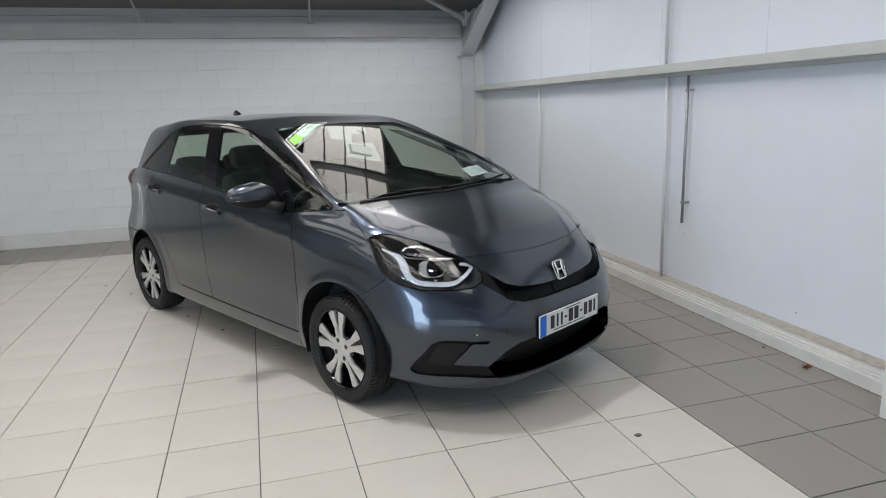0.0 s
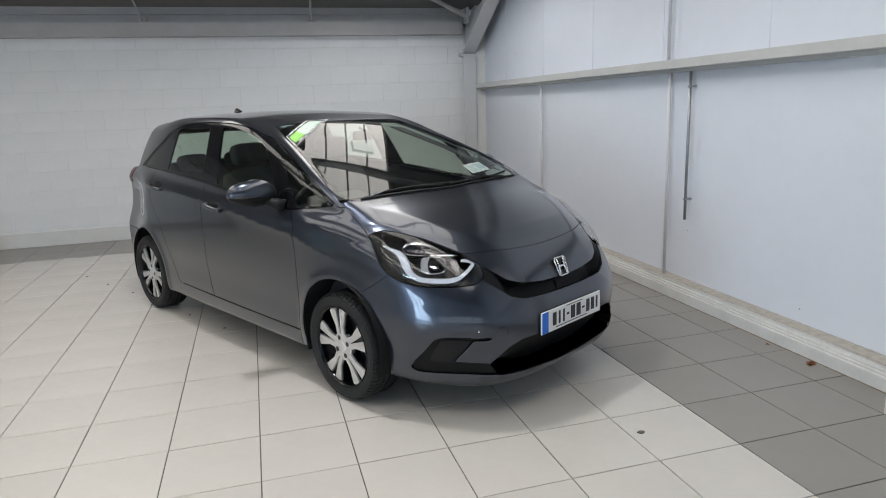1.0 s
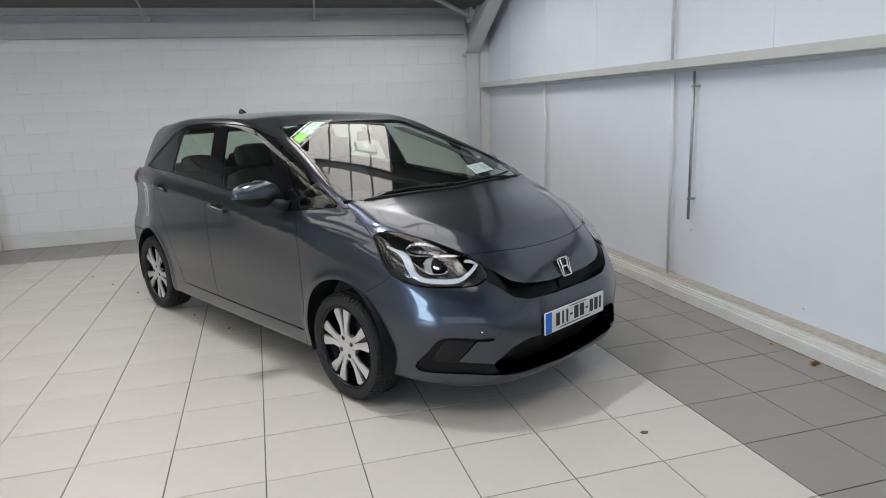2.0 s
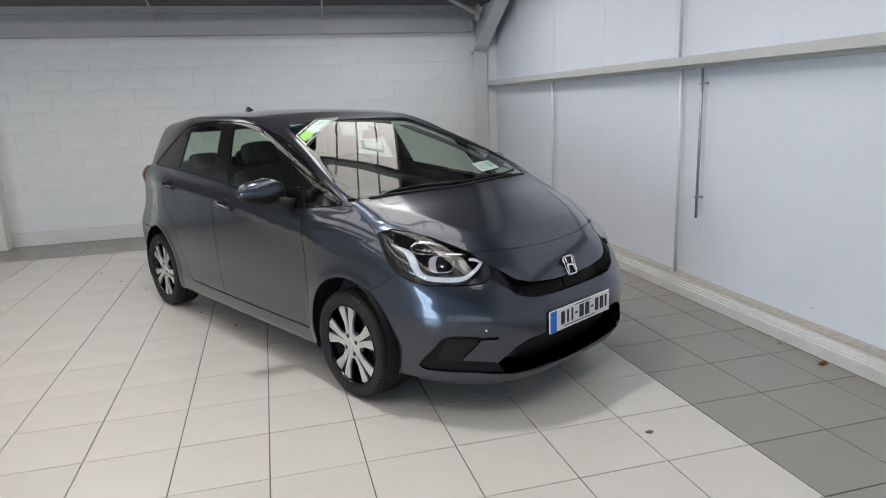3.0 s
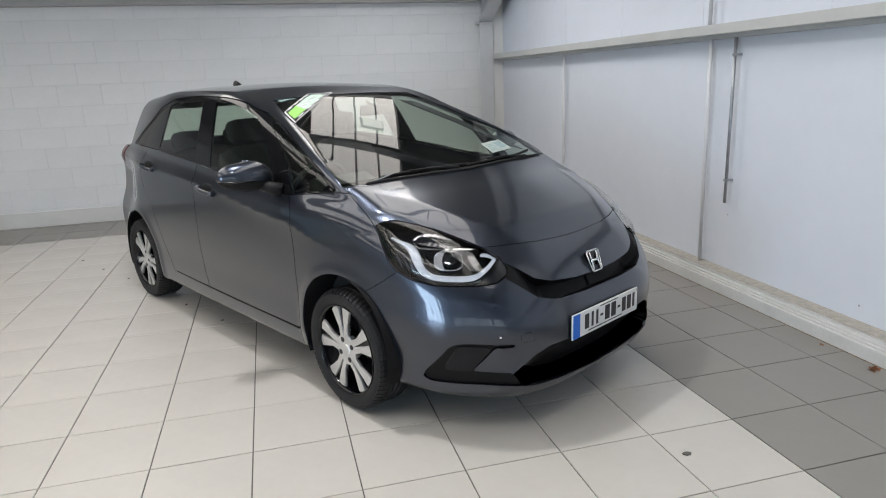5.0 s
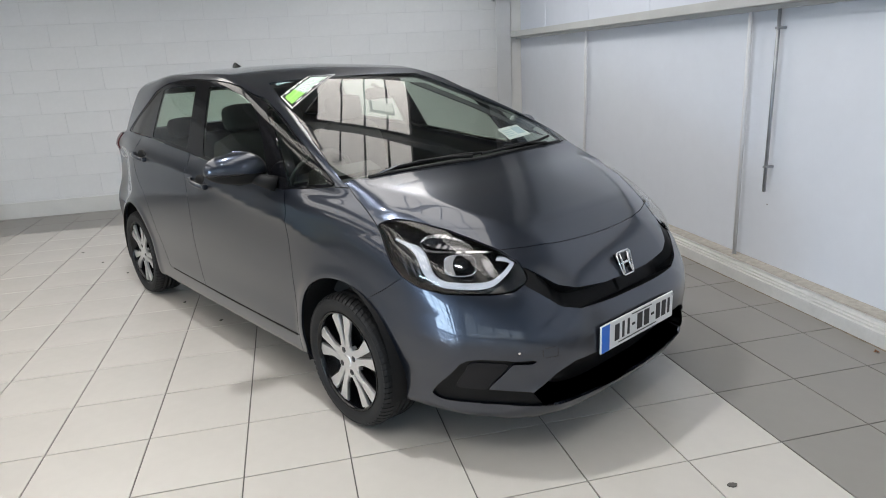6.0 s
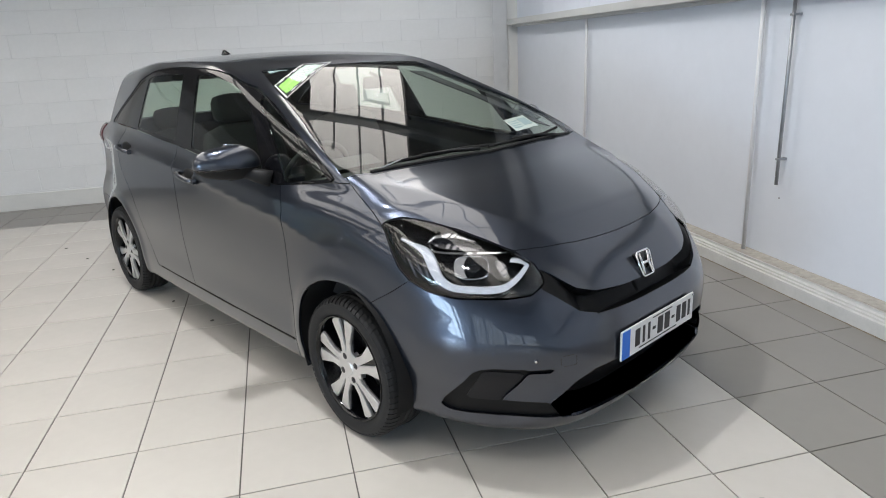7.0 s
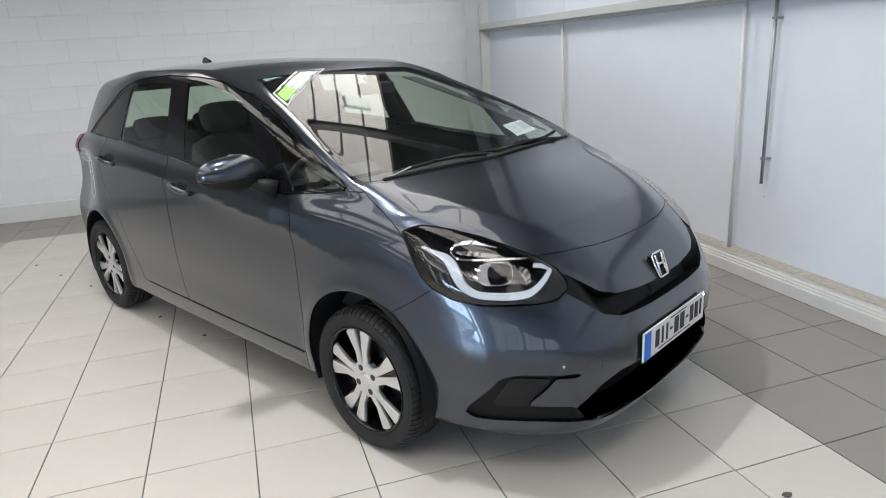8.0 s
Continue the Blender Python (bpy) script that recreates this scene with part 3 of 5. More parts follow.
# outlines, in metres from the front axle: side (x, z), top (x, y), front (y, z), lamp (u, z)
O_SCREEN = outline(-1.055, 0.1, -1.056, -0.277, -1.045, -0.495, -0.806, -0.561, -0.639, -0.597, -0.449, -0.645, -0.385, -0.666, -0.184, -0.714, -0.07, -0.729, -0.04, -0.62, -0.035, -0.5, -0.015, -0.22, 0.0, 0.1)
O_DLO = outline(-2.76, 1.108, -2.16, 1.096, -1.744, 1.069, -1.467, 1.052, -1.1, 1.018, -0.743, 0.984, -0.455, 0.968, -0.26, 0.988, -0.06, 1.012, -0.05, 1.06, -0.32, 1.152, -0.54, 1.236,
                -0.7, 1.288, -0.866, 1.342, -1.072, 1.397, -1.2, 1.416, -1.35, 1.428, -1.67, 1.438, -1.86, 1.434, -2.052, 1.42, -2.17, 1.396, -2.281, 1.366, -2.39, 1.301, -2.611, 1.19)
O_PANE = [outline(-0.40, 0.982, -0.26, 1.0, -0.1, 1.02, -0.1, 1.06, -0.32, 1.17, -0.54, 1.262, -0.76, 1.33, -0.8, 1.335, -0.745, 1.285, -0.607, 1.21, -0.488, 1.084, -0.417, 1.0),
          outline(-1.31, 1.053, -1.06, 1.03, -0.743, 1.0, -0.56, 0.99, -0.637, 1.09, -0.689, 1.162, -0.798, 1.273, -0.888, 1.323, -1.035, 1.366, -1.229, 1.395, -1.43, 1.402),
          outline(-2.14, 1.107, -1.744, 1.085, -1.532, 1.07, -1.57, 1.25, -1.612, 1.404, -1.88, 1.402, -2.05, 1.393, -2.125, 1.378),
          outline(-2.7, 1.118, -2.19, 1.112, -2.175, 1.38, -2.27, 1.352, -2.38, 1.29, -2.59, 1.19)]
O_BONNET = outline(0.014, 0.1, -0.002, -0.22, -0.022, -0.5, -0.027, -0.625, -0.063, -0.722, 0.014, -0.733, 0.111, -0.745, 0.185, -0.755, 0.206, -0.722, 0.309, -0.637, 0.396, -0.589, 0.479, -0.54, 0.545, -0.5, 0.574, -0.442, 0.6, -0.382, 0.62, -0.32, 0.634, -0.255, 0.643, -0.15, 0.647, -0.074, 0.648, 0, 0.648, 0.1)
O_LAMP = outline(-0.252, 0.890, -0.225, 0.902, -0.186, 0.908, -0.136, 0.902, -0.077, 0.891, 0.020, 0.867, 0.117, 0.833, 0.212, 0.797, 0.279, 0.759, 0.313, 0.720, 0.317, 0.700, 0.281, 0.675, 0.217, 0.671, 0.127, 0.673, 0.034, 0.674, -0.062, 0.689, -0.132, 0.718, -0.174, 0.755, -0.206, 0.806)
O_GRILLE = outline(0.1, 0.63, -0.144, 0.634, -0.3, 0.651, -0.375, 0.675, -0.425, 0.72, -0.452, 0.742, -0.466, 0.735, -0.465, 0.712, -0.49, 0.69, -0.459, 0.662, -0.396, 0.605, -0.32, 0.583, -0.139, 0.575, 0.1, 0.573)
O_INTAKE = outline(0.1, 0.392, -0.215, 0.396, -0.279, 0.401, -0.37, 0.399, -0.443, 0.372, -0.53, 0.303, -0.49, 0.238, -0.327, 0.222, -0.08, 0.206, 0.1, 0.204)
O_FOG = outline(-0.72, 0.247, -0.736, 0.262, -0.735, 0.3, -0.715, 0.42, -0.7, 0.44, -0.672, 0.447, -0.53, 0.436, -0.522, 0.428, -0.535, 0.419, -0.593, 0.424, -0.64, 0.316, -0.53, 0.306, -0.488, 0.24, -0.6, 0.25)
O_INSERT = outline(-0.705, 0.306, -0.697, 0.42, -0.685, 0.43, -0.6, 0.423, -0.642, 0.306)
PILLAR = spline(-1.6, -0.42, -1.4, -0.43, -1.207, -0.51, -0.98, -0.58, -0.8, -0.628, -0.662, -0.655, -0.416, -0.706, -0.223, -0.737, -0.121, -0.748, -0.05, -0.753)
SHUT_F = spline(0.2, -0.39, 0.305, -0.38, 0.54, -0.358, 0.8, -0.361, 0.9, -0.38, 0.97, -0.418, 1.2, -0.5)
SHUT_M = spline(0.2, -1.41, 0.3, -1.415, 0.42, -1.44, 0.72, -1.45, 0.92, -1.471, 1.1, -1.49)
SHUT_R = spline(0.2, -1.93, 0.32, -1.96, 0.5, -2.06, 0.66, -2.14, 0.74, -2.19, 0.854, -2.3, 0.976, -2.357, 1.2, -2.39)
NOSE = spline(0.1, 0.1, 0.55, 0.1, 0.60, 0.15, 0.667, 0.255, 0.718, 0.326, 0.78, 0.42, 0.95, 0.42)

def largest(sheet):
    """The biggest connected piece of a sheet."""
    pts, polys = sheet
    root = np.arange(len(pts))
    edges = np.array([(q[0], v) for q in polys for v in q[1:]])
    for _ in range(400):
        low = np.minimum(root[edges[:, 0]], root[edges[:, 1]])
        nxt = root.copy()
        np.minimum.at(nxt, edges[:, 0], low)
        np.minimum.at(nxt, edges[:, 1], low)
        nxt = nxt[nxt]
        if (nxt == root).all():
            break
        root = nxt
    ids, counts = np.unique(root, return_counts=True)
    big = ids[counts.argmax()]
    return compact(pts, [q for q in polys if root[q[0]] == big])


rest = compact(*keep(SKIN_P, [tuple(q) for q in SKIN_Q.tolist()], SKIN_P[:, 1]))
_, rest = split(rest, lambda x, y, z: np.maximum(np.minimum(np.hypot(x + 0.012, z - 0.335) - 0.321, np.hypot(x + WB - 0.02, z - 0.33) - 0.322), 0.5 - np.abs(y)), 0.0)
S_screen, rest = split(rest, lambda x, y, z: np.maximum(O_SCREEN(x, y), 0.97 - z))
S_dlo, rest = split(rest, lambda x, y, z: np.maximum(O_DLO(x, z), y - PILLAR(x)))
S_lamp, rest = split(rest, lambda x, y, z: np.maximum(O_LAMP(x * LU[0] + y * LU[1], z), np.maximum(0.1 - x, y + 0.3)), 0.0025)
S_grille, rest = split(rest, lambda x, y, z: np.maximum(O_GRILLE(y, z), 0.4 - x), 0.0)
S_intake, rest = split(rest, lambda x, y, z: np.maximum(O_INTAKE(y, z), 0.3 - x), 0.0)
S_fog, rest = split(rest, lambda x, y, z: np.maximum(O_FOG(y, z), 0.3 - x), 0.0)
S_insert, _ = split(S_fog, lambda x, y, z: O_INSERT(y, z), 0.0)
S_bonnet, rest = split(rest, lambda x, y, z: np.maximum(O_BONNET(x, y), 0.7 - z), 0.0012)
S_tail, rest = split(rest, lambda x, y, z: np.maximum(np.maximum(x + 2.9 - 0.3 * (z - 1.0), np.abs(z - 1.03) - 0.055), y + 0.5))
S_rearw, rest = split(rest, lambda x, y, z: np.maximum(np.hypot(np.maximum(np.abs(y) - 0.42, 0), np.maximum(np.abs(z - 1.22) - 0.03, 0)) - 0.1, x + 2.75))
S_bump, rest = split(rest, lambda x, y, z: np.where(z < 0.95, NOSE(z) - x, 1.0))
S_fender, rest = split(rest, lambda x, y, z: np.maximum(SHUT_F(z) - x, z - 1.005))
S_fdoor, rest = split(rest, lambda x, y, z: np.maximum.reduce([SHUT_M(z) - x, x + 0.35, 0.305 - z, z - 1.08, y + 0.68]))
S_rdoor, rest = split(rest, lambda x, y, z: np.maximum.reduce([SHUT_R(z) - x, x + 1.35, 0.31 - z, z - 1.125, y + 0.7]))
S_fdoor, S_rdoor = largest(S_fdoor), largest(S_rdoor)
S_rbump, rest = split(rest, lambda x, y, z: np.maximum(x + 2.62, z - 0.62))
panes = []
for o in O_PANE:
    s, S_dlo = split(S_dlo, lambda x, y, z: np.maximum(o(x, z), y - PILLAR(x) + 0.01), 0.0)
    panes.append(s)

skin_part("body_shell", rest, M_PAINT, car, "metallic grey roof, pillars and rear quarters")
skin_part("bonnet", S_bonnet, M_PAINT, car)
bumper = skin_part("front_bumper", S_bump, M_PAINT, car)
skin_part("rear_bumper", S_rbump, M_PAINT, car)
screen = skin_part("windscreen", S_screen, M_SCREEN, car, "clear windscreen mirroring the roof", depth=0.004)
skin_part("rear_window", S_rearw, M_GLASS, car, depth=0.004)
skin_part("grille", S_grille, M_SLOT, car, "black upper grille slot", depth=-0.07, bulge=lambda p: -0.004 - 0.066 * ease((0.44 - np.abs(p[:, 1])) / 0.12))
skin_part("lower_intake", S_intake, M_SLOT, car, "black plastic lower air intake", depth=-0.1, offset=-0.1)
doors = {}
for s in (-1, 1):
    skin_part("fender", S_fender, M_PAINT, car, side=s)
    doors[s] = (skin_part("front_door", S_fdoor, M_PAINT, car, side=s), skin_part("rear_door", S_rdoor, M_PAINT, car, side=s))
    skin_part("tail_lamp", S_tail, M_RED, car, "red tail lamp", side=s, offset=0.004)
    skin_part("fog_insert", S_fog, M_SLOT, car, "black plastic bumper insert", side=s, depth=-0.012, offset=-0.012)
    skin_part("insert_panel", S_insert, M_INSERT, car, "gloss dark panel in the bumper insert", side=s, depth=0.004, offset=-0.0085)
    skin_part("window_frame", S_dlo, M_FRAME, car, "gloss black window surround", side=s, offset=-0.003)
    for pane, tint in zip(panes, (M_GLASS, M_GLASS, M_GLASS, M_GLOSSB)):
        skin_part("side_window", pane, tint, car, side=s, depth=0.004, offset=-0.005)
# cabin lining behind the painted roof, pillars and doors
def lining(sheet, field):
    s, _ = split(sheet, field, 0.0)
    return s
S_up = lining(rest, lambda x, y, z: np.maximum(np.maximum(0.93 - z, -3.02 - x), x + 0.1))
skin_part("headlining", S_up, M_LINING, car, "grey cabin headlining", depth=0.0, offset=-0.028)
for sheet in (S_fdoor, S_rdoor):
    for s in (-1, 1):
        skin_part("door_card", sheet, M_DARKIN, car, side=s, depth=0.0, offset=-0.06)


def lathe(profile, sides=48, bm=None):
    """A turned form about the y axis from (radius, y) pairs."""
    bm = bmesh.new() if bm is None else bm
    rings = [[bm.verts.new((r * math.cos(a), y, r * math.sin(a))) for a in (2 * math.pi * k / sides for k in range(sides))] for r, y in profile]
    for r0, r1 in zip(rings, rings[1:]):
        for k in range(sides):
            bm.faces.new((r0[k], r0[(k + 1) % sides], r1[(k + 1) % sides], r1[k]))
    bmesh.ops.recalc_face_normals(bm, faces=bm.faces)
    return bm


def slab(pts2, y0, y1, bm=None, bevel=0.0):
    """A plate with an outline in x and z, from y0 (back) to y1 (front face)."""
    bm = prism(pts2, "y", y0, y1, bm)
    if bevel:
        es = [e for e in bm.edges if all(abs(v.co.y - y1) < 1e-6 for v in e.verts)]
        bmesh.ops.bevel(bm, geom=es, offset=bevel, segments=2, affect="EDGES")
    return bm


def polar(r, deg):
    return (r * math.cos(radians(deg)), r * math.sin(radians(deg)))


def make_wheel(turn):
    """Facing -y, its centre at the origin."""
    w = new("wheel")
    prof = [(0.2, 0.02), (0.206, -0.082), (0.211, -0.09), (0.222, -0.096), (0.238, -0.1005), (0.254, -0.101), (0.268, -0.0965), (0.279, -0.088), (0.2865, -0.076), (0.291, -0.06)]
    for yy in (-0.045, -0.015, 0.015, 0.045):
        prof += [(0.2935, yy - 0.004), (0.2865, yy - 0.0035), (0.2865, yy + 0.0035), (0.2935, yy + 0.004)]
    prof += [(0.291, 0.06), (0.279, 0.088), (0.24, 0.1), (0.2, 0.09)]
    squat = lambda r: 0.213 + (r - 0.206) * 0.863
    prof = [(squat(r), y) for r, y in prof]
    tyre = part("tyre", lathe(prof, 72), M_RUBBER, w, "black road tyre with shallow grooves", smooth=True)
    bm = bmesh.new()
    edge = [(0.2925, -0.052), (0.2895, -0.071), (0.2825, -0.0855), (0.2715, -0.0975)]
    for k in range(68):
        a0 = 2 * math.pi * k / 68
        for sy in (1, -1):
            grid = [[bm.verts.new(Matrix.Rotation(a0 + (da + 0.012 * i * sy) , 3, "Y") @ Vector((squat(r) + lift, yy * sy, 0))) for da in (-0.036, 0.036)] for lift in (0.0028, -0.006) for i, (r, yy) in enumerate(edge)]
            n = len(edge)
            for i in range(n - 1):
                bm.faces.new((grid[i][0], grid[i][1], grid[i + 1][1], grid[i + 1][0]))
                for d in (0, 1):
                    bm.faces.new((grid[i][d], grid[i + 1][d], grid[n + i + 1][d], grid[n + i][d]))
            bm.faces.new((grid[0][0], grid[0][1], grid[n][1], grid[n][0]))
            bm.faces.new((grid[n - 1][0], grid[n - 1][1], grid[2 * n - 1][1], grid[2 * n - 1][0]))
    bmesh.ops.recalc_face_normals(bm, faces=bm.faces)
    part("tread", bm, M_RUBBER, tyre)["kind"] = "stuff"
    rim = part("rim", lathe([(0.2, 0.05), (0.206, -0.076), (0.2145, -0.086), (0.218, -0.0935), (0.2145, -0.0955), (0.209, -0.09), (0.2045, -0.075), (0.197, 0.03), (0.06, 0.05)], 64), M_GLOSSB, w, "gloss black wheel barrel", smooth=True)
    bm = lathe([(0.001, -0.0865), (0.024, -0.086), (0.028, -0.083), (0.03, -0.075)], 32)
    part("hub_cap", bm, M_ALLOY, rim, smooth=False)
    part("hub_face", lathe([(0.001, -0.0825), (0.066, -0.0825), (0.074, -0.079), (0.078, -0.06)], 40), M_ALLOY, rim)
    for k in range(5):
        c = turn + 72 * k
        spoke = part("spoke", slab([polar(0.05, c - 34), polar(0.075, c - 30), polar(0.12, c - 21.5), polar(0.203, c - 22), polar(0.204, c), polar(0.203, c + 22), polar(0.12, c + 21.5), polar(0.075, c + 30), polar(0.05, c + 34)], -0.03, -0.072), M_GLOSSB, rim)
        for s in (-1, 1):
            pts2 = [polar(0.045, c + s * 33), polar(0.072, c + s * 27), polar(0.115, c + s * 17.5), polar(0.201, c + s * 20.5), polar(0.2085, c + s * 13), polar(0.203, c + s * 4.6), polar(0.09, c + s * 1.2), polar(0.045, c + s * 3)]
            part("blade", slab(pts2 if s > 0 else pts2[::-1], -0.065, -0.083, bevel=0.003), M_ALLOY, spoke, "machined silver spoke face")
    for k in range(4):
        x, z = polar(0.05, turn + 20 + 90 * k)
        bm = lathe([(0.0002, -0.066), (0.0062, -0.066), (0.0085, -0.0635), (0.0085, -0.0622), (0.0135, -0.0622), (0.0135, -0.058)], 12)
        bmesh.ops.translate(bm, verts=bm.verts, vec=(x, -0.021, z))
        part("wheel_nut", bm, M_NUT, rim)
    part("brake_disc", lathe([(0.06, 0.0), (0.13, 0.0), (0.13, 0.012), (0.06, 0.012)], 40), M_STEELD, w)
    return w


for wx, turn, s in ((0, 97, -1), (-WB, 62, -1), (0, 20, 1), (-WB, 70, 1)):
    w = make_wheel(turn)
    w.parent = car
    w.matrix_local = pose(wx - (0.012 if wx == 0 else 0), s * 0.745, 0.2908, 0, 0, 180 if s > 0 else 0)
    w["label"] = "silver and black five-spoke alloy wheel"
    liner = lathe([(0.325, -0.1), (0.334, 0.28), (0.05, 0.29)], 40)
    bmesh.ops.bisect_plane(liner, geom=liner.verts[:] + liner.edges[:] + liner.faces[:], plane_co=(0, 0, -0.13), plane_no=(0, 0, 1), clear_inner=True)
    ob = part("arch_liner", liner, M_BLACK, car, smooth=True)
    ob.matrix_local = pose(wx - (0.012 if wx == 0 else -0.02), s * 0.742, 0.333, 0, 0, 180 if s > 0 else 0)

# underbody and cabin floor
part("underbody", box(-2.9, 0.6, -0.6, 0.6, 0.17, 0.32, 0.03), M_BLACK, car)
part("cabin_floor", box(-2.15, -0.36, -0.77, 0.77, 0.24, 0.36), M_DARKIN, car)
part("luggage_floor", box(-3.0, -2.1, -0.56, 0.56, 0.5, 0.68), M_DARKIN, car)
part("bulkhead", box(-0.36, 0.3, -0.52, 0.52, 0.32, 0.85), M_BLACK, car)


def headlamp(s):
    """Clear domed cover, dark bowl, white light bar and projector; built on the right, mirrored for the left."""
    dome = lambda p: 0.02 * (1 - np.exp(np.minimum(O_LAMP(p[:, 0] * LU[0] - np.abs(p[:, 1]) * LU[1], p[:, 2]), 0) / 0.022))
    lamp = skin_part("headlamp", S_lamp, M_CLEAR, car, "clear headlamp with white light bar and black surround", side=s, depth=0.003, bulge=dome)
    skin_part("lamp_bowl", S_lamp, M_GLOSSB, lamp, side=s, depth=-0.06, offset=-0.06)
    side_of = lambda p: (p[0], p[1] * (1 if s < 0 else -1), p[2])
    def ribbon(us, half, off, thick=0.012):
        bm, rows = bmesh.new(), []
        for k, (u, z, w) in enumerate(us):
            a, b = us[max(k - 1, 0)], us[min(k + 1, len(us) - 1)]
            d = Vector((b[0] - a[0], b[1] - a[1])).normalized()
            n = Vector((-d.y, d.x)) * half * w
            rows.append([bm.verts.new(side_of(lamp_at(u + e * n.x, z + e * n.y, o))) for e, o in ((-1, off - thick), (-1, off), (1, off), (1, off - thick))])
        for r0, r1 in zip(rows, rows[1:]):
            for k in range(4):
                bm.faces.new((r0[k], r0[(k + 1) % 4], r1[(k + 1) % 4], r1[k]))
        bm.faces.new(rows[0]), bm.faces.new(rows[-1][::-1])
        bmesh.ops.recalc_face_normals(bm, faces=bm.faces)
        return bm
    def smooth_line(ctrl, n=40):
        t = np.linspace(0, 1, len(ctrl))
        c = np.array(ctrl, float)
        fs = [spline(*np.stack([t, c[:, k]], 1).ravel()) for k in range(3)]
        return [tuple(float(f(np.array(v))) for f in fs) for v in np.linspace(0, 1, n)]
    part("light_bar", ribbon(smooth_line([(-0.18, 0.84, 0.15), (-0.136, 0.826, 0.35), (-0.092, 0.808, 1.1), (-0.066, 0.782, 1.75), (-0.047, 0.752, 1.8), (-0.026, 0.725, 1.4), (0.004, 0.706, 1.1), (0.043, 0.697, 1.0), (0.108, 0.693, 1.0), (0.163, 0.693, 1.0), (0.2, 0.7, 1.0), (0.227, 0.718, 0.95), (0.245, 0.736, 0.9), (0.256, 0.756, 0.8), (0.232, 0.767, 0.65), (0.2, 0.77, 0.4)]), 0.0088, -0.012), M_LED, lamp, "white light bar")
    for k, (u0, u1) in enumerate(((-0.155, -0.115), (-0.125, -0.085), (-0.1, -0.062))):
        part("rib", ribbon(smooth_line([(u0, 0.79 - 0.006 * k, 0.25), ((u0 + u1) / 2, 0.757 - 0.008 * k, 0.6), (u1, 0.722 - 0.01 * k, 0.25)], 12), 0.007, -0.026 - 0.004 * k), M_SMOKE, lamp)
    reflector = part("upper_reflector", ribbon(smooth_line([(-0.078, 0.828, 0.3), (-0.045, 0.83, 0.95), (0.02, 0.822, 1.0), (0.1, 0.81, 0.75), (0.2, 0.792, 0.12)], 24), 0.02, -0.034), M_SMOKE, lamp, "smoked upper reflector")
    part("reflector_brow", ribbon(smooth_line([(-0.08, 0.832, 0.4), (-0.06, 0.846, 1), (-0.02, 0.85, 1.2), (0.04, 0.842, 1.2), (0.12, 0.822, 0.9), (0.21, 0.792, 0.4)], 28), 0.0042, -0.012, 0.014), M_REFLECT, reflector)
    part("reflector_lip", ribbon(smooth_line([(-0.078, 0.826, 0.5), (-0.05, 0.806, 1), (0.02, 0.8, 1), (0.11, 0.797, 1), (0.21, 0.79, 0.5)], 24), 0.0026, -0.014, 0.006), M_REFLECT, reflector)
    part("inner_fin", ribbon(smooth_line([(0.15, 0.765, 0.4), (0.175, 0.745, 1), (0.19, 0.72, 0.5)], 12), 0.012, -0.034), M_SMOKE, lamp)
    # projector: rounded-square bezel with a broad chrome cheek, round dark lens within
    m = Matrix.Translation(side_of(lamp_at(0.077, 0.757, -0.02))) @ pose(0, 0, 0, 0, 0, 42 if s < 0 else 138)
    flip = 1 if s < 0 else -1
    def square(hx, hz, y, n=32, dx=0.0):
        pts = []
        for k in range(n):
            c, d = math.cos(2 * math.pi * k / n), math.sin(2 * math.pi * k / n)
            e = (abs(c) ** 3.2 + abs(d) ** 3.2) ** (-1 / 3.2)
            pts.append((flip * (hx * e * c + dx), y, hz * e * d))
        return pts
    def shell(rings, material, name, parent, label=""):
        bm = bmesh.new()
        rows = [[bm.verts.new(p) for p in r] for r in rings]
        for r0, r1 in zip(rows, rows[1:]):
            for k in range(len(r0)):
                bm.faces.new((r0[k], r0[(k + 1) % len(r0)], r1[(k + 1) % len(r0)], r1[k]))
        bmesh.ops.recalc_face_normals(bm, faces=bm.faces)
        bmesh.ops.transform(bm, matrix=m, verts=bm.verts)
        return part(name, bm, material, parent, label, smooth=True)
    proj = shell([square(0.058, 0.04, 0.03), square(0.06, 0.0425, 0.0), square(0.0585, 0.041, -0.004), square(0.0555, 0.038, 0.0), square(0.053, 0.036, 0.02)], M_CHROME, "projector", lamp, "chrome bezelled projector")
    shell([square(0.055, 0.038, 0.004), square(0.034, 0.033, 0.014, dx=0.006), square(0.03, 0.029, 0.02, dx=0.006), square(0.001, 0.001, 0.022, dx=0.006)], M_GLOSSB, "projector_bowl", proj)
    bm = prism([(flip * x, z) for x, z in ((-0.054, -0.026), (-0.04, -0.036), (-0.016, -0.037), (-0.024, -0.02), (-0.027, 0.0), (-0.024, 0.02), (-0.014, 0.037), (-0.036, 0.036), (-0.053, 0.026), (-0.056, 0.0))], "y", -0.001, 0.012)
    bmesh.ops.transform(bm, matrix=m, verts=bm.verts)
    part("chrome_cheek", bm, M_REFLECT, proj)
    bm = bmesh.new()
    bmesh.ops.create_uvsphere(bm, u_segments=24, v_segments=12, radius=0.029)
    bmesh.ops.transform(bm, matrix=m @ Matrix.Translation((flip * 0.003, 0.008, 0)) @ Matrix.Diagonal((1, 0.5, 1, 1)), verts=bm.verts)
    part("projector_lens", bm, M_LENS, proj, smooth=True)


for s in (-1, 1):
    headlamp(s)

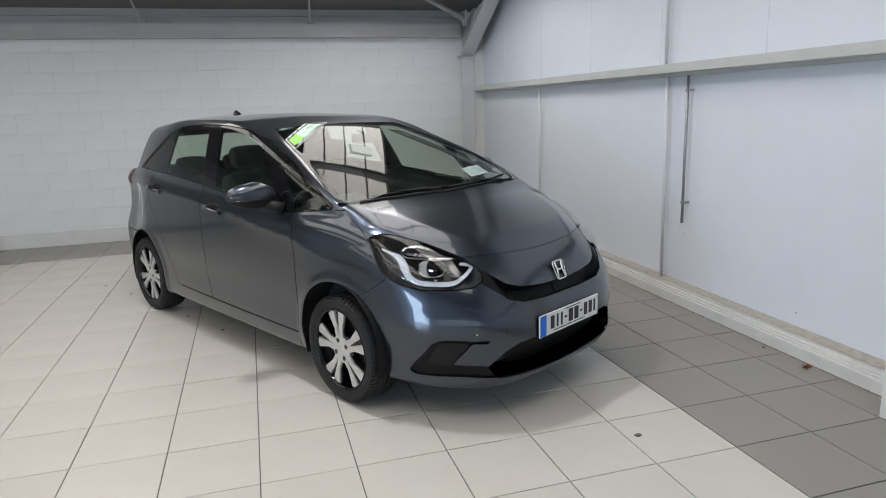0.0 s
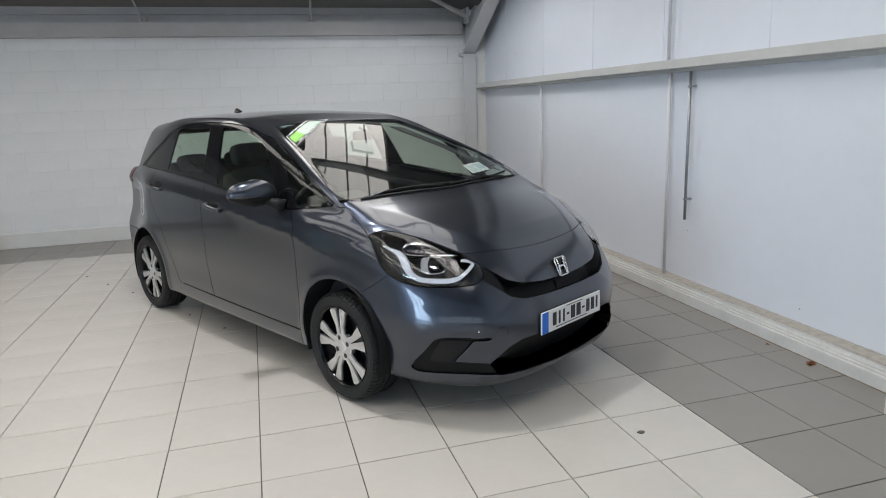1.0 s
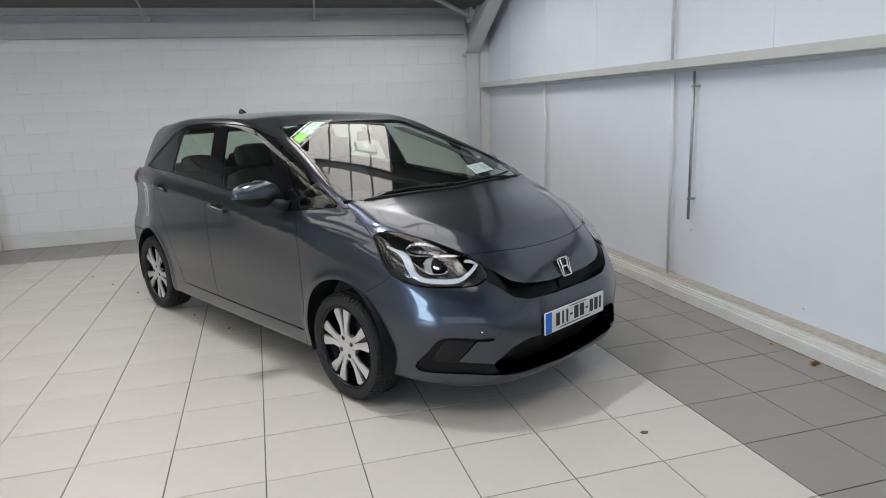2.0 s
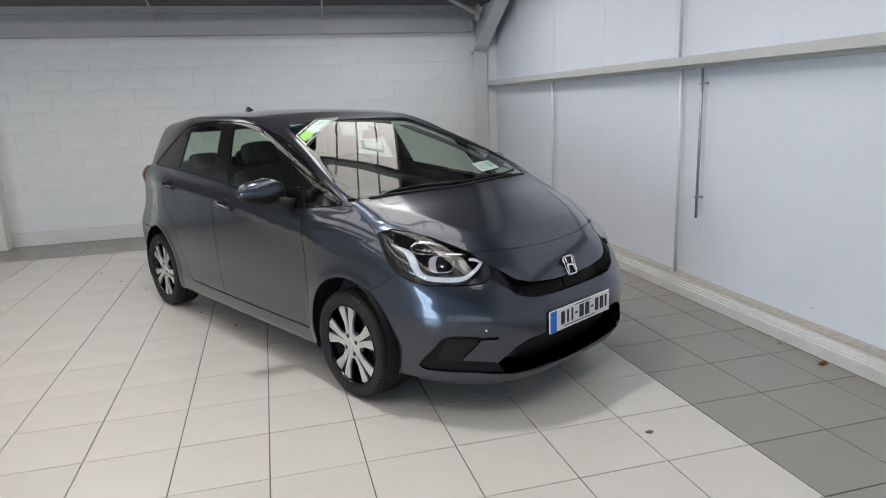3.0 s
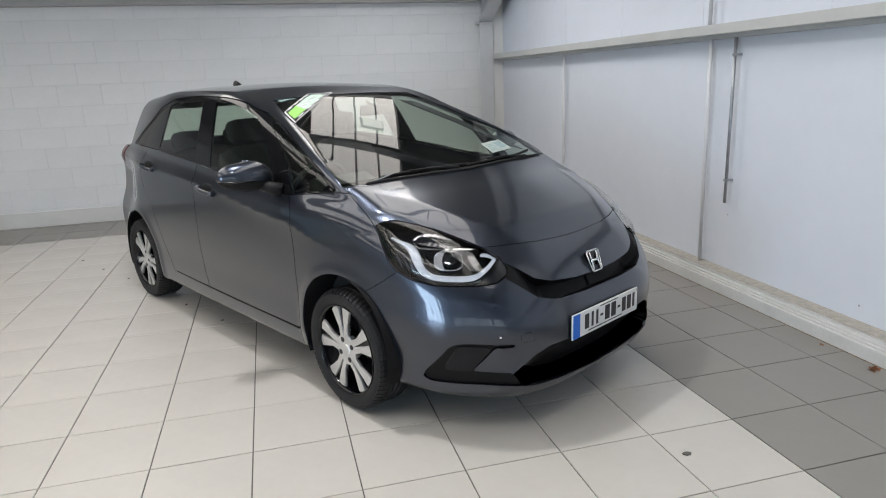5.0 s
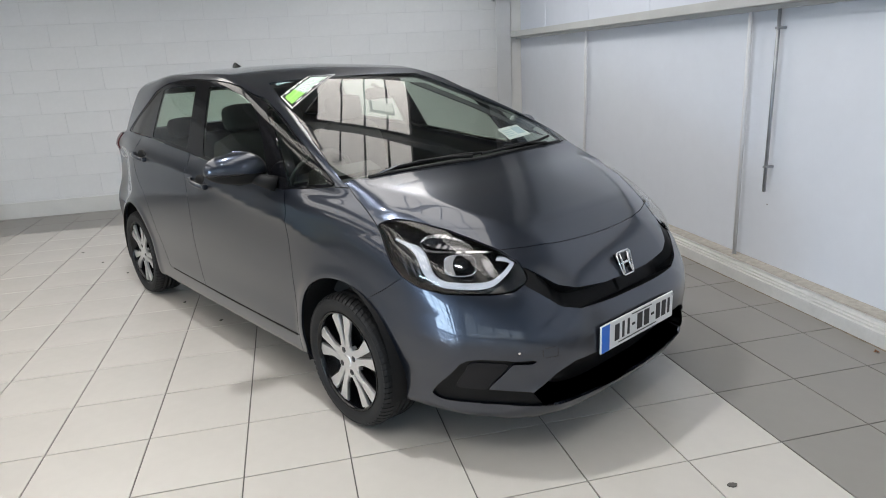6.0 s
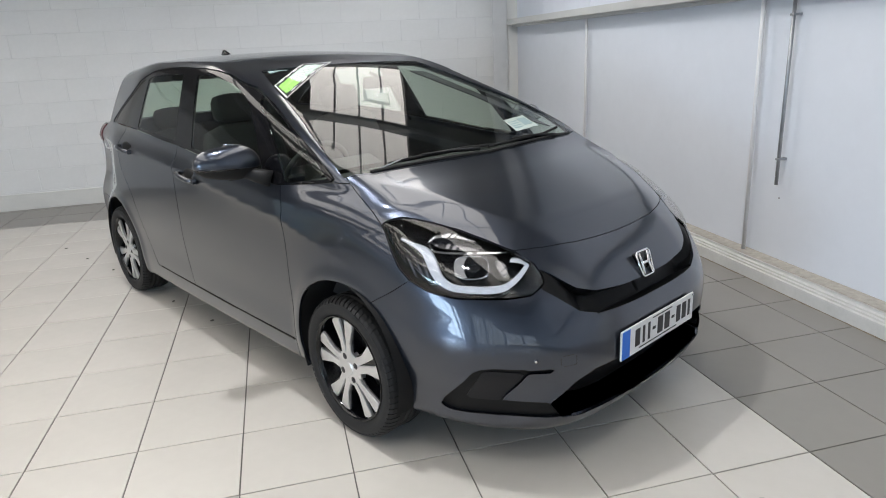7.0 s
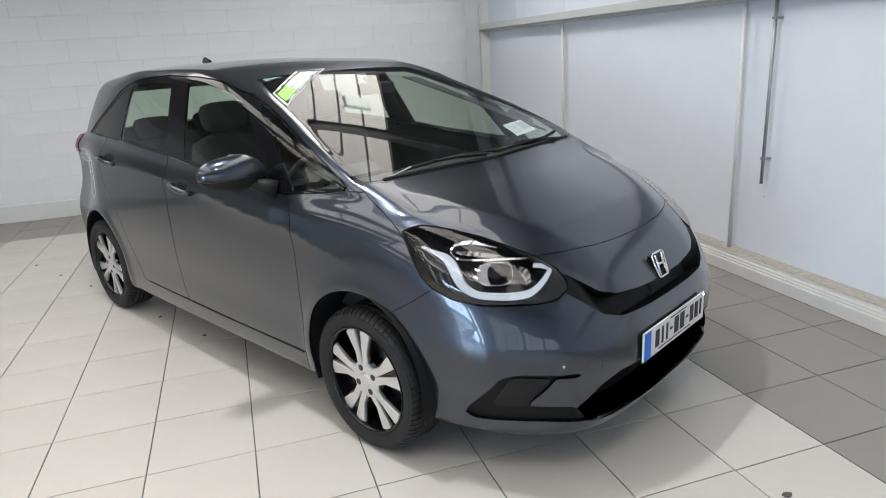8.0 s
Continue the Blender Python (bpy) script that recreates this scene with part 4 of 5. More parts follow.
# ---- car: small outer parts ----
def on_skin_patch(name, corner, n, m, place, material, parent, label="", thick=0.002):
    """A thin sheet laid on the skin: corner(s, t) gives its outline coordinates, place() its point in the world of the car."""
    bm = bmesh.new()
    g = [[Vector(place(*corner(i / n, j / m))) for j in range(m + 1)] for i in range(n + 1)]
    top = [[bm.verts.new(p) for p in r] for r in g]
    for i in range(n):
        for j in range(m):
            bm.faces.new((top[i][j], top[i + 1][j], top[i + 1][j + 1], top[i][j + 1]))
    bmesh.ops.recalc_face_normals(bm, faces=bm.faces)
    bmesh.ops.solidify(bm, geom=bm.faces[:], thickness=thick)
    return part(name, bm, material, parent, label, smooth=False)


def quad(a, b, c, d):
    """Bilinear corner function of a four-sided patch."""
    return lambda s, t: tuple((1 - s) * (1 - t) * a[k] + s * (1 - t) * b[k] + s * t * c[k] + (1 - s) * t * d[k] for k in (0, 1))


# number plate with its blue band; its writing is given as plain bars
plate = part("number_plate", box(0.838, 0.846, -0.264, 0.25, 0.392, 0.504, 0.003), M_WHITEP, car, "white number plate with blue band")
part("blue_band", box(0.844, 0.8475, -0.26, -0.212, 0.395, 0.501), M_BLUE, plate)
for y0, y1, h in ((-0.176, -0.146, 0.033), (-0.126, -0.112, 0.033), (-0.09, -0.076, 0.033), (-0.058, -0.038, 0.005), (-0.022, 0.014, 0.033), (0.028, 0.064, 0.033), (0.08, 0.1, 0.005), (0.116, 0.146, 0.033), (0.16, 0.19, 0.033), (0.206, 0.222, 0.033)):
    part("bar", box(0.845, 0.8475, y0, y1, 0.452 - h, 0.452 + h), M_INK, plate)
for z0, y0, y1 in ((0.405, -0.15, 0.12), (0.493, -0.06, 0.08)):
    part("bar", box(0.845, 0.8472, y0, y1, z0, z0 + 0.004), M_INK, plate)
part("plate_bolt", lathe([(0.0005, -0.004), (0.005, -0.003), (0.005, 0.002)], 12), M_CHROME, plate).matrix_local = pose(0.847, 0.238, 0.495, 0, 0, 90)

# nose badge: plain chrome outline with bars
bm = tube([(x, y, z) for y, z in ((-0.047, 0.033), (-0.035, 0.042), (0.035, 0.042), (0.047, 0.033), (0.04, -0.034), (0.03, -0.042), (-0.03, -0.042), (-0.04, -0.034)) for x in (0.006 - 0.14 * z,)], 0.004, 8, closed=True)
for s in (-1, 1):
    tube([(0.002, s * 0.03, 0.036), (0.006, s * 0.023, 0.0), (0.011, s * 0.028, -0.036)], [0.0065, 0.006, 0.0065], 8, bm)
tube([(0.006, -0.023, 0.002), (0.006, 0.0, 0.002), (0.006, 0.023, 0.002)], 0.0055, 8, bm)
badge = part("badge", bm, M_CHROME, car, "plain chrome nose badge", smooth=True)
bx = front_at(0.0, 0.675)
badge.matrix_local = pose(bx[0] + 0.012, 0.008, 0.672, 0, -14, 0) @ Matrix.Diagonal((1, 0.95, 1.1, 1))
part("badge_plate", box(-0.03, 0.0, -0.038, 0.038, -0.036, 0.036, 0.004), M_GLOSSB, badge)

# parking sensors and towing-eye cover
for y in (-0.576, -0.25, 0.25, 0.576):
    if abs(y) < 0.5:
        continue
    p = front_at(y, 0.47)
    n = gradient(p[None])[0]
    ob = part("parking_sensor", lathe([(0.0005, -0.003), (0.0085, -0.002), (0.0095, 0.002)], 16), M_PAINT, car, smooth=True)
    ob.matrix_local = Matrix.Translation(p) @ Vector((0, -1, 0)).rotation_difference(Vector(n)).to_matrix().to_4x4()
    part("sensor_eye", lathe([(0.0003, -0.0042), (0.0045, -0.004), (0.005, -0.002)], 12), M_CHROME, ob)
for (y0, z0), (y1, z1) in (((-0.503, 0.476), (-0.449, 0.476)), ((-0.503, 0.438), (-0.449, 0.438)), ((-0.503, 0.438), (-0.503, 0.476)), ((-0.449, 0.438), (-0.449, 0.476))):
    pts = [front_at(y0 + (y1 - y0) * k / 4, z0 + (z1 - z0) * k / 4, 0.0002) for k in range(5)]
    part("cover_joint", tube(pts, 0.0011, 6), M_BLACK, bumper)

def door_mirror(s):
    """Painted upper shell, black lower half, glass and foot."""
    f = lambda p: (p[0], p[1] * -s, p[2])
    c = Vector((-0.60, -0.94, 1.058))
    def shell(z_lo, z_hi, grow):
        bm = bmesh.new()
        n, m = 28, 14
        rows = []
        for i in range(m + 1):
            v = z_lo + (z_hi - z_lo) * i / m
            row = []
            for j in range(n):
                a = 2 * math.pi * j / n
                r = max(1 - abs(v) ** 2.15, 0) ** (1 / 2.15)
                ca, sa = math.cos(a), math.sin(a)
                e = (abs(ca) ** 2.3 + abs(sa) ** 2.3) ** (-1 / 2.3)
                ly, lx = 0.137 * r * e * ca * grow, (0.075 if sa > 0 else 0.045) * r * e * sa * grow
                taper = 1 - 0.13 * (0.5 - 0.5 * ca * e)
                row.append(bm.verts.new(f((c.x + lx * taper - 0.35 * (ly + 0.0) * -0.3, c.y + ly, c.z + (0.084 if v > 0 else 0.07) * v * taper - 0.04 * ly))))
            rows.append(row)
        for r0, r1 in zip(rows, rows[1:]):
            for j in range(n):
                bm.faces.new((r0[j], r0[(j + 1) % n], r1[(j + 1) % n], r1[j]))
        bm.faces.new(rows[0][::-1]), bm.faces.new(rows[-1])
        bmesh.ops.remove_doubles(bm, verts=bm.verts, dist=0.0005)
        bmesh.ops.recalc_face_normals(bm, faces=bm.faces)
        return bm
    mirror = part("door_mirror", shell(-0.22, 1.0, 1.0), M_PAINT, car, "grey door mirror with black lower shell", smooth=True)
    part("lower_shell", shell(-1.0, -0.235, 0.985), M_BLACK, mirror, smooth=True)
    pts = [f((c.x + 0.07 * math.sin(a) ** 1.0 * 0.98, c.y + 0.137 * math.cos(a), c.z - 0.014 - 0.04 * 0.137 * math.cos(a))) for a in np.linspace(0.1, 2.9, 16)]
    part("indicator_strip", tube(pts, 0.003, 6), M_GLOSSB, mirror, smooth=True)
    bm = tube([f((-0.5, -0.80, 0.985)), f((-0.53, -0.84, 1.0)), f((-0.57, -0.88, 1.02))], [0.036, 0.03, 0.026], 14)
    part("mirror_foot", bm, M_BLACK, mirror, smooth=True)


def door_handle(door, x, z, s):
    """A pull bar standing off the door, with a black bulge for the shaded hollow."""
    p = side_at(x, z)
    f = lambda q: (q[0], q[1] * -s, q[2])
    pts = [f((x + dx, p[1] - o, z - 0.11 * dx)) for dx, o in ((-0.105, -0.004), (-0.095, 0.022), (-0.05, 0.033), (0.0, 0.035), (0.05, 0.032), (0.085, 0.022), (0.095, -0.004))]
    bm = tube(pts, [0.011, 0.012, 0.0125, 0.0125, 0.0125, 0.012, 0.011], 12)
    h = part("handle", bm, M_PAINT, door, smooth=True)
    # no cup is cut: a black ellipsoid gives the hollow its shade
    bm = bmesh.new()
    bmesh.ops.create_uvsphere(bm, u_segments=20, v_segments=10, radius=1)
    bmesh.ops.transform(bm, matrix=Matrix.Translation(f((x + 0.0, p[1] + 0.008, z + 0.008))) @ Matrix.Diagonal((0.07, 0.0125, 0.034, 1)), verts=bm.verts)
    part("hollow_shade", bm, M_BLACK, h, smooth=True)
    part("handle_end", box(*sorted((x + 0.086, x + 0.108)), *sorted((f((0, p[1] - 0.03, 0))[1], f((0, p[1] - 0.004, 0))[1])), z - 0.024, z + 0.002, 0.005), M_PAINT, h)


for s in (-1, 1):
    door_mirror(s)
    door_handle(doors[s][0], -1.265, 0.918, s)
    door_handle(doors[s][1], -2.2, 0.985, s)
    # black strip under the doors, put in for the shade of the sill gap
    pts = [side_at(x, 0.302 + 0.01 * max(0, (-1.0 - x)), 0.0005) * np.array([1, -s, 1]) for x in np.linspace(-0.40, -1.9, 24)]
    part("sill_gap_shade", tube(pts, 0.0055, 6), M_BLACK, car)

# roof aerial
bm = prism([(-2.50, 1.475), (-2.49, 1.512), (-2.475, 1.527), (-2.455, 1.528), (-2.40, 1.505), (-2.36, 1.478)], "y", -0.016, 0.016)
for v in bm.verts:
    v.co.y *= 1 - 0.75 * max(0, (v.co.z - 1.48) / 0.05)
bmesh.ops.bevel(bm, geom=bm.edges[:], offset=0.003, segments=2, affect="EDGES")
part("roof_aerial", bm, M_GLOSSB, car, "black fin aerial", smooth=True)

# wipers lying at the foot of the windscreen
def wiper(pts, blade):
    arm = part("wiper", tube([top_at(x, y, 0.012) for x, y in pts], [0.009, 0.007, 0.005, 0.004][:len(pts)], 8), M_BLACK, car, smooth=True)
    b = [top_at(x, y, 0.008) for x, y in blade]
    part("wiper_blade", tube(b, 0.0065, 6), M_BLACK, arm)


wiper([(-0.02, -0.05), (-0.045, -0.2), (-0.06, -0.35)], [(-0.035, 0.05), (-0.05, -0.1), (-0.06, -0.3), (-0.06, -0.52)])
wiper([(-0.03, 0.5), (-0.05, 0.38), (-0.05, 0.2)], [(-0.1, 0.6), (-0.06, 0.45), (-0.04, 0.2), (-0.03, 0.02)])
pts = [top_at(x, y, 0.002) for x, y in ((-0.045, -0.62), (-0.038, -0.5), (-0.018, -0.22), (-0.003, 0.0), (-0.018, 0.22), (-0.038, 0.5), (-0.045, 0.62))]
part("scuttle_seal", tube(pts, 0.009, 8), M_BLACK, car, smooth=True)
part("washer_jet", tube([top_at(-0.05, -0.58, 0.004), top_at(-0.055, -0.47, 0.014)], [0.003, 0.005], 6), M_CHROME, car)

# sale banner and paper disc behind the windscreen
BAN = quad((-0.70, -0.572), (-1.09, -0.06), (-1.09, -0.235), (-0.845, -0.545))
on_glass = lambda off: (lambda x, y: top_at(x, y, off))
banner = on_skin_patch("sale_banner", BAN, 28, 8, on_glass(0.001), M_INK, car, "black and green sale banner on the windscreen")
inset = lambda q, a, b, c, d: (lambda s, t: q(a + (b - a) * s, c + (d - c) * t))
for a, b, c, d in ((0, 1, 0, 0.035), (0, 1, 0.965, 1), (0, 0.02, 0, 1), (0.98, 1, 0, 1)):
    on_skin_patch("white_edge", inset(BAN, a, b, c, d), 28, 2, on_glass(0.0045), M_WHITEP, banner)
on_skin_patch("green_field", inset(BAN, 0.05, 0.34, 0.2, 0.8), 12, 6, on_glass(0.0045), M_GREEN, banner)
on_skin_patch("pale_field", inset(BAN, 0.34, 0.9, 0.2, 0.8), 18, 6, on_glass(0.0045), M_PALEG, banner)
for k in range(9):
    a = 0.35 + 0.056 * k
    on_skin_patch("bar", inset(BAN, a, a + 0.026, 0.36, 0.6), 2, 2, on_glass(0.0072), M_WHITEP, banner)
for c in (0.09, 0.87):
    for a in (0.12, 0.34, 0.56, 0.76):
        on_skin_patch("bar", inset(BAN, a, a + 0.13, c, c + 0.045), 2, 1, on_glass(0.0072), M_WHITEP, banner)
DISC = quad((-0.133, 0.333), (-0.162, 0.53), (-0.271, 0.536), (-0.246, 0.36))
disc = on_skin_patch("paper_disc", DISC, 4, 4, on_glass(-0.005), M_WHITEP, car, "white paper permit behind the windscreen")
on_skin_patch("green_field", inset(DISC, 0.55, 0.93, 0.25, 0.8), 3, 3, on_glass(-0.0035), M_PALEB, disc)
for k in range(4):
    on_skin_patch("bar", inset(DISC, 0.08, 0.45, 0.2 + 0.16 * k, 0.26 + 0.16 * k), 2, 1, on_glass(-0.0035), M_PALEB, disc)
# dark sheet, far side only: inner trim plus the dark reflection across the glass
PILLAR_BAND = quad((-0.2, 0.675), (-0.97, 0.49), (-0.99, 0.4), (-0.28, 0.6))
on_skin_patch("pillar_band", PILLAR_BAND, 14, 3, on_glass(-0.032), M_PILLARBAND, car, "dark grey band for inner pillar trim and dark reflection", 0.006)
SHADE = quad((-1.02, -0.46), (-1.07, -0.30), (-1.095, -0.31), (-1.075, -0.46))
on_skin_patch("sensor_label", SHADE, 3, 2, on_glass(-0.006), M_PALEB, car)

# ---- car: cabin ----
def cushion(name, x0, x1, y0, y1, z0, z1, parent, m=None, r=0.05):
    bm = box(x0, x1, y0, y1, z0, z1)
    bmesh.ops.subdivide_edges(bm, edges=bm.edges[:], cuts=3, use_grid_fill=True)
    c = Vector(((x0 + x1) / 2, (y0 + y1) / 2, (z0 + z1) / 2))
    h = Vector(((x1 - x0) / 2, (y1 - y0) / 2, (z1 - z0) / 2))
    for v in bm.verts:
        q = Vector(((v.co[k] - c[k]) / h[k] for k in range(3)))
        k = max(abs(q.x), abs(q.y), abs(q.z)) / max((abs(q.x) ** 5 + abs(q.y) ** 5 + abs(q.z) ** 5) ** 0.2, 1e-6)
        v.co = c + Vector((q[i] * h[i] * k for i in range(3)))
    if m:
        bmesh.ops.transform(bm, matrix=m, verts=bm.verts)
    return part(name, bm, M_CLOTH, parent, smooth=True)


for y in (-0.36, 0.36):
    seat = cushion("front_seat", -1.5, -0.98, y - 0.25, y + 0.25, 0.5, 0.66, car)
    seat["label"] = "dark grey cloth front seat"
    back = pose(-1.5, y, 0.6, 0, -14, 0)
    cushion("backrest", -0.09, 0.06, -0.24, 0.24, 0.0, 0.53, seat, back)
    cushion("headrest", -0.07, 0.04, -0.13, 0.13, 0.545, 0.7, seat, back)
    part("seat_base", box(-1.45, -1.02, y - 0.2, y + 0.2, 0.34, 0.52, 0.02), M_DARKIN, seat)
rear_seat = cushion("rear_seat", -2.35, -1.88, -0.62, 0.62, 0.5, 0.68, car)
cushion("backrest", -0.09, 0.06, -0.62, 0.62, 0.0, 0.46, rear_seat, pose(-2.36, 0, 0.62, 0, -16, 0))
for y in (-0.4, 0.0, 0.4):
    cushion("headrest", -0.06, 0.03, -0.12, 0.12, 0.45, 0.58, rear_seat, pose(-2.36, y, 0.62, 0, -16, 0))
bm = prism([(-0.72, 0.5), (-0.66, 0.86), (-0.6, 0.925), (-0.5, 0.95), (-0.3, 0.968), (-0.12, 0.972), (-0.08, 0.94), (-0.1, 0.5)], "y", -0.69, 0.69)
bmesh.ops.bevel(bm, geom=[e for e in bm.edges if e.calc_length() < 0.5 or abs(e.verts[0].co.y - e.verts[1].co.y) > 1], offset=0.012, segments=2, affect="EDGES")
part("dashboard", bm, M_DASH, car, "dark grey soft dashboard", smooth=False)
bm = prism([(-0.70, 0.85), (-0.68, 0.985), (-0.62, 1.0), (-0.52, 0.965)], "y", -0.53, -0.2)
part("instrument_hood", bm, M_DASH, car)
wheel_ring = part("steering_wheel", tube([(0.183 * math.cos(a), 0.183 * math.sin(a), 0) for a in (2 * math.pi * k / 36 for k in range(36))], 0.014, 10, closed=True), M_DARKIN, car, smooth=True)
wheel_ring.matrix_local = pose(-0.86, -0.36, 0.89, 0, -64, 0)
bm = box(-0.07, 0.07, -0.05, 0.05, -0.03, 0.01, 0.012)
box(-0.03, 0.03, -0.175, 0.175, -0.02, 0.0, 0.005, bm)
part("wheel_boss", bm, M_DARKIN, wheel_ring)
part("steering_column", tube([(-0.86, -0.36, 0.88), (-0.66, -0.36, 0.8)], 0.035, 10), M_DARKIN, car)
bm = box(-0.02, 0.012, -0.115, 0.115, -0.032, 0.032, 0.014)
rv = part("cabin_mirror", bm, M_BLACK, car, "black rear-view mirror", smooth=False)
rv.matrix_local = pose(-0.95, 0.165, 1.31, 0, 12, -8)
part("mirror_stem", tube([(-0.955, 0.16, 1.33), (-0.965, 0.1, 1.365)], 0.009, 8), M_GLOSSB, car)

# ---- small things about the floor and walls ----
def leaf(name, label, x, y, size, turn, lobes):
    """A dry curled leaf or scrap with an uneven outline."""
    rnd = random.Random(lobes)
    bm = bmesh.new()
    c = bm.verts.new((0, 0, 0.006))
    ring = []
    n = 18
    for k in range(n):
        a = 2 * math.pi * k / n
        r = size * (0.65 + 0.35 * math.cos(lobes * a) + rnd.uniform(-0.1, 0.1))
        ring.append(bm.verts.new((r * math.cos(a) * 1.4, r * math.sin(a), rnd.uniform(0.002, 0.6 * size))))
    for k in range(n):
        bm.faces.new((c, ring[k], ring[(k + 1) % n]))
    bmesh.ops.solidify(bm, geom=bm.faces[:], thickness=0.0012)
    low = min(v.co.z for v in bm.verts)
    ob = mesh_ob(name, bm, M_LEAF)
    ob.matrix_world = pose(x, y, 0.001 - low, 0, 0, turn)
    return tagged(ob, label, "leaf")


leaf("dry_leaf", "curled reddish brown dry leaf on the grey tiles", 2.985, -0.228, 0.03, 20, 5)
leaf("dry_leaf", "small dark dry leaf beside the plinth", 2.99, 0.102, 0.014, 60, 3)


def scrap(x, y, size, turn, seed):
    rnd = random.Random(seed)
    bm = prism([(size * rnd.uniform(0.7, 1.2) * math.cos(a), size * rnd.uniform(0.5, 0.9) * math.sin(a)) for a in (2 * math.pi * k / 7 for k in range(7))], "z", 0.0, 0.004)
    ob = mesh_ob("floor_mark", bm, M_SCUFF)
    ob.matrix_world = pose(x, y, 0.0012, 0, 0, turn)
    return tagged(ob, "small dark scrap of dirt on the cream tiles", "dirt", group="scraps on the floor")


for k, (x, y, r) in enumerate(((1.679, -0.578, 0.018), (-0.218, 1.712, 0.013), (-0.487, 2.142, 0.012), (-1.022, 3.02, 0.012), (-1.296, 3.422, 0.011), (-1.554, 3.832, 0.011))):
    scrap(x, y, r, 40 * k, k)

# green and black sign leaning at the boxed column
sign = thing("floor_sign", "green and black printed sign board standing by the column", "sign", pose(-3.36, 5.5, 0.0, -4, 0, 0))
part("board", box(0.19, 0.3, -0.006, 0.006, 0.03, 0.42, 0.003), M_INK, sign)
part("green_panel", box(0.193, 0.3, -0.0085, -0.0065, 0.21, 0.41), M_GREEN, sign)
for z0, x0 in ((0.13, 0.2), (0.095, 0.22), (0.06, 0.24)):
    part("bar", box(x0, 0.292, -0.0085, -0.0062, z0, z0 + 0.022), M_WHITEP, sign)
for x in (0.225, 0.268):
    part("foot", box(x - 0.03, x + 0.03, -0.08, 0.08, 0.0, 0.032, 0.004), M_INK, sign)

# screw heads and chips on the panelled wall
for y, z in ((1.19, 0.5), (0.09, 0.205), (4.55, 2.05)):
    bm = lathe([(0.0004, -0.003), (0.0045, -0.002), (0.005, 0.001)], 10)
    ob = mesh_ob("screw_head", bm, M_STEELD)
    ob.matrix_world = pose(WALL_E - 0.001, y, z, 0, 0, -90)
    tagged(ob, "dull screw head in the white wall panel", "screw", group="screws in the wall")

# line of grime where the plinth meets the tiles, and dust lying on its steps
def grime(name, label, x, z, width, y0, y1, seed, material, least=0.35):
    rnd = random.Random(seed)
    bm, rows, y = bmesh.new(), [], y0
    while y < y1:
        w = width * rnd.uniform(least, 1.0)
        rows.append((bm.verts.new((x - w, y, z)), bm.verts.new((x, y, z)), bm.verts.new((x, y, z + 0.0015)), bm.verts.new((x - w * 0.8, y, z + 0.0015))))
        y += rnd.uniform(0.03, 0.09)
    for a, b in zip(rows, rows[1:]):
        for k in range(4):
            bm.faces.new((a[k], a[(k + 1) % 4], b[(k + 1) % 4], b[k]))
    bm.faces.new(rows[0]), bm.faces.new(rows[-1][::-1])
    bmesh.ops.recalc_face_normals(bm, faces=bm.faces)
    return tagged(mesh_ob(name, bm, material), label, "dirt", kind="stuff")


grime("grime", "brown line of grime where plinth and tiles meet", 3.0395, 0.0008, 0.012, -0.78, 5.5, 4, M_GRIME)
grime("dust", "pale brown dust on the top ledge of the plinth", 3.197, 0.1212, 0.112, -0.75, 5.5, 9, M_DUST, 0.94)

# ---- painted blocks of the wall ----
def block_mesh(sx, sz):
    bm = box(-sx / 2, sx / 2, -0.0036, 0.004, -sz / 2, sz / 2)
    es = [e for e in bm.edges if all(v.co.y < -0.003 for v in e.verts)]
    bmesh.ops.bevel(bm, geom=es, offset=0.0025, segments=1, affect="EDGES")
    me = bpy.data.meshes.new("block")
    bm.to_mesh(me)
    bm.free()
    me.materials.append(M_BLOCK)
    return me


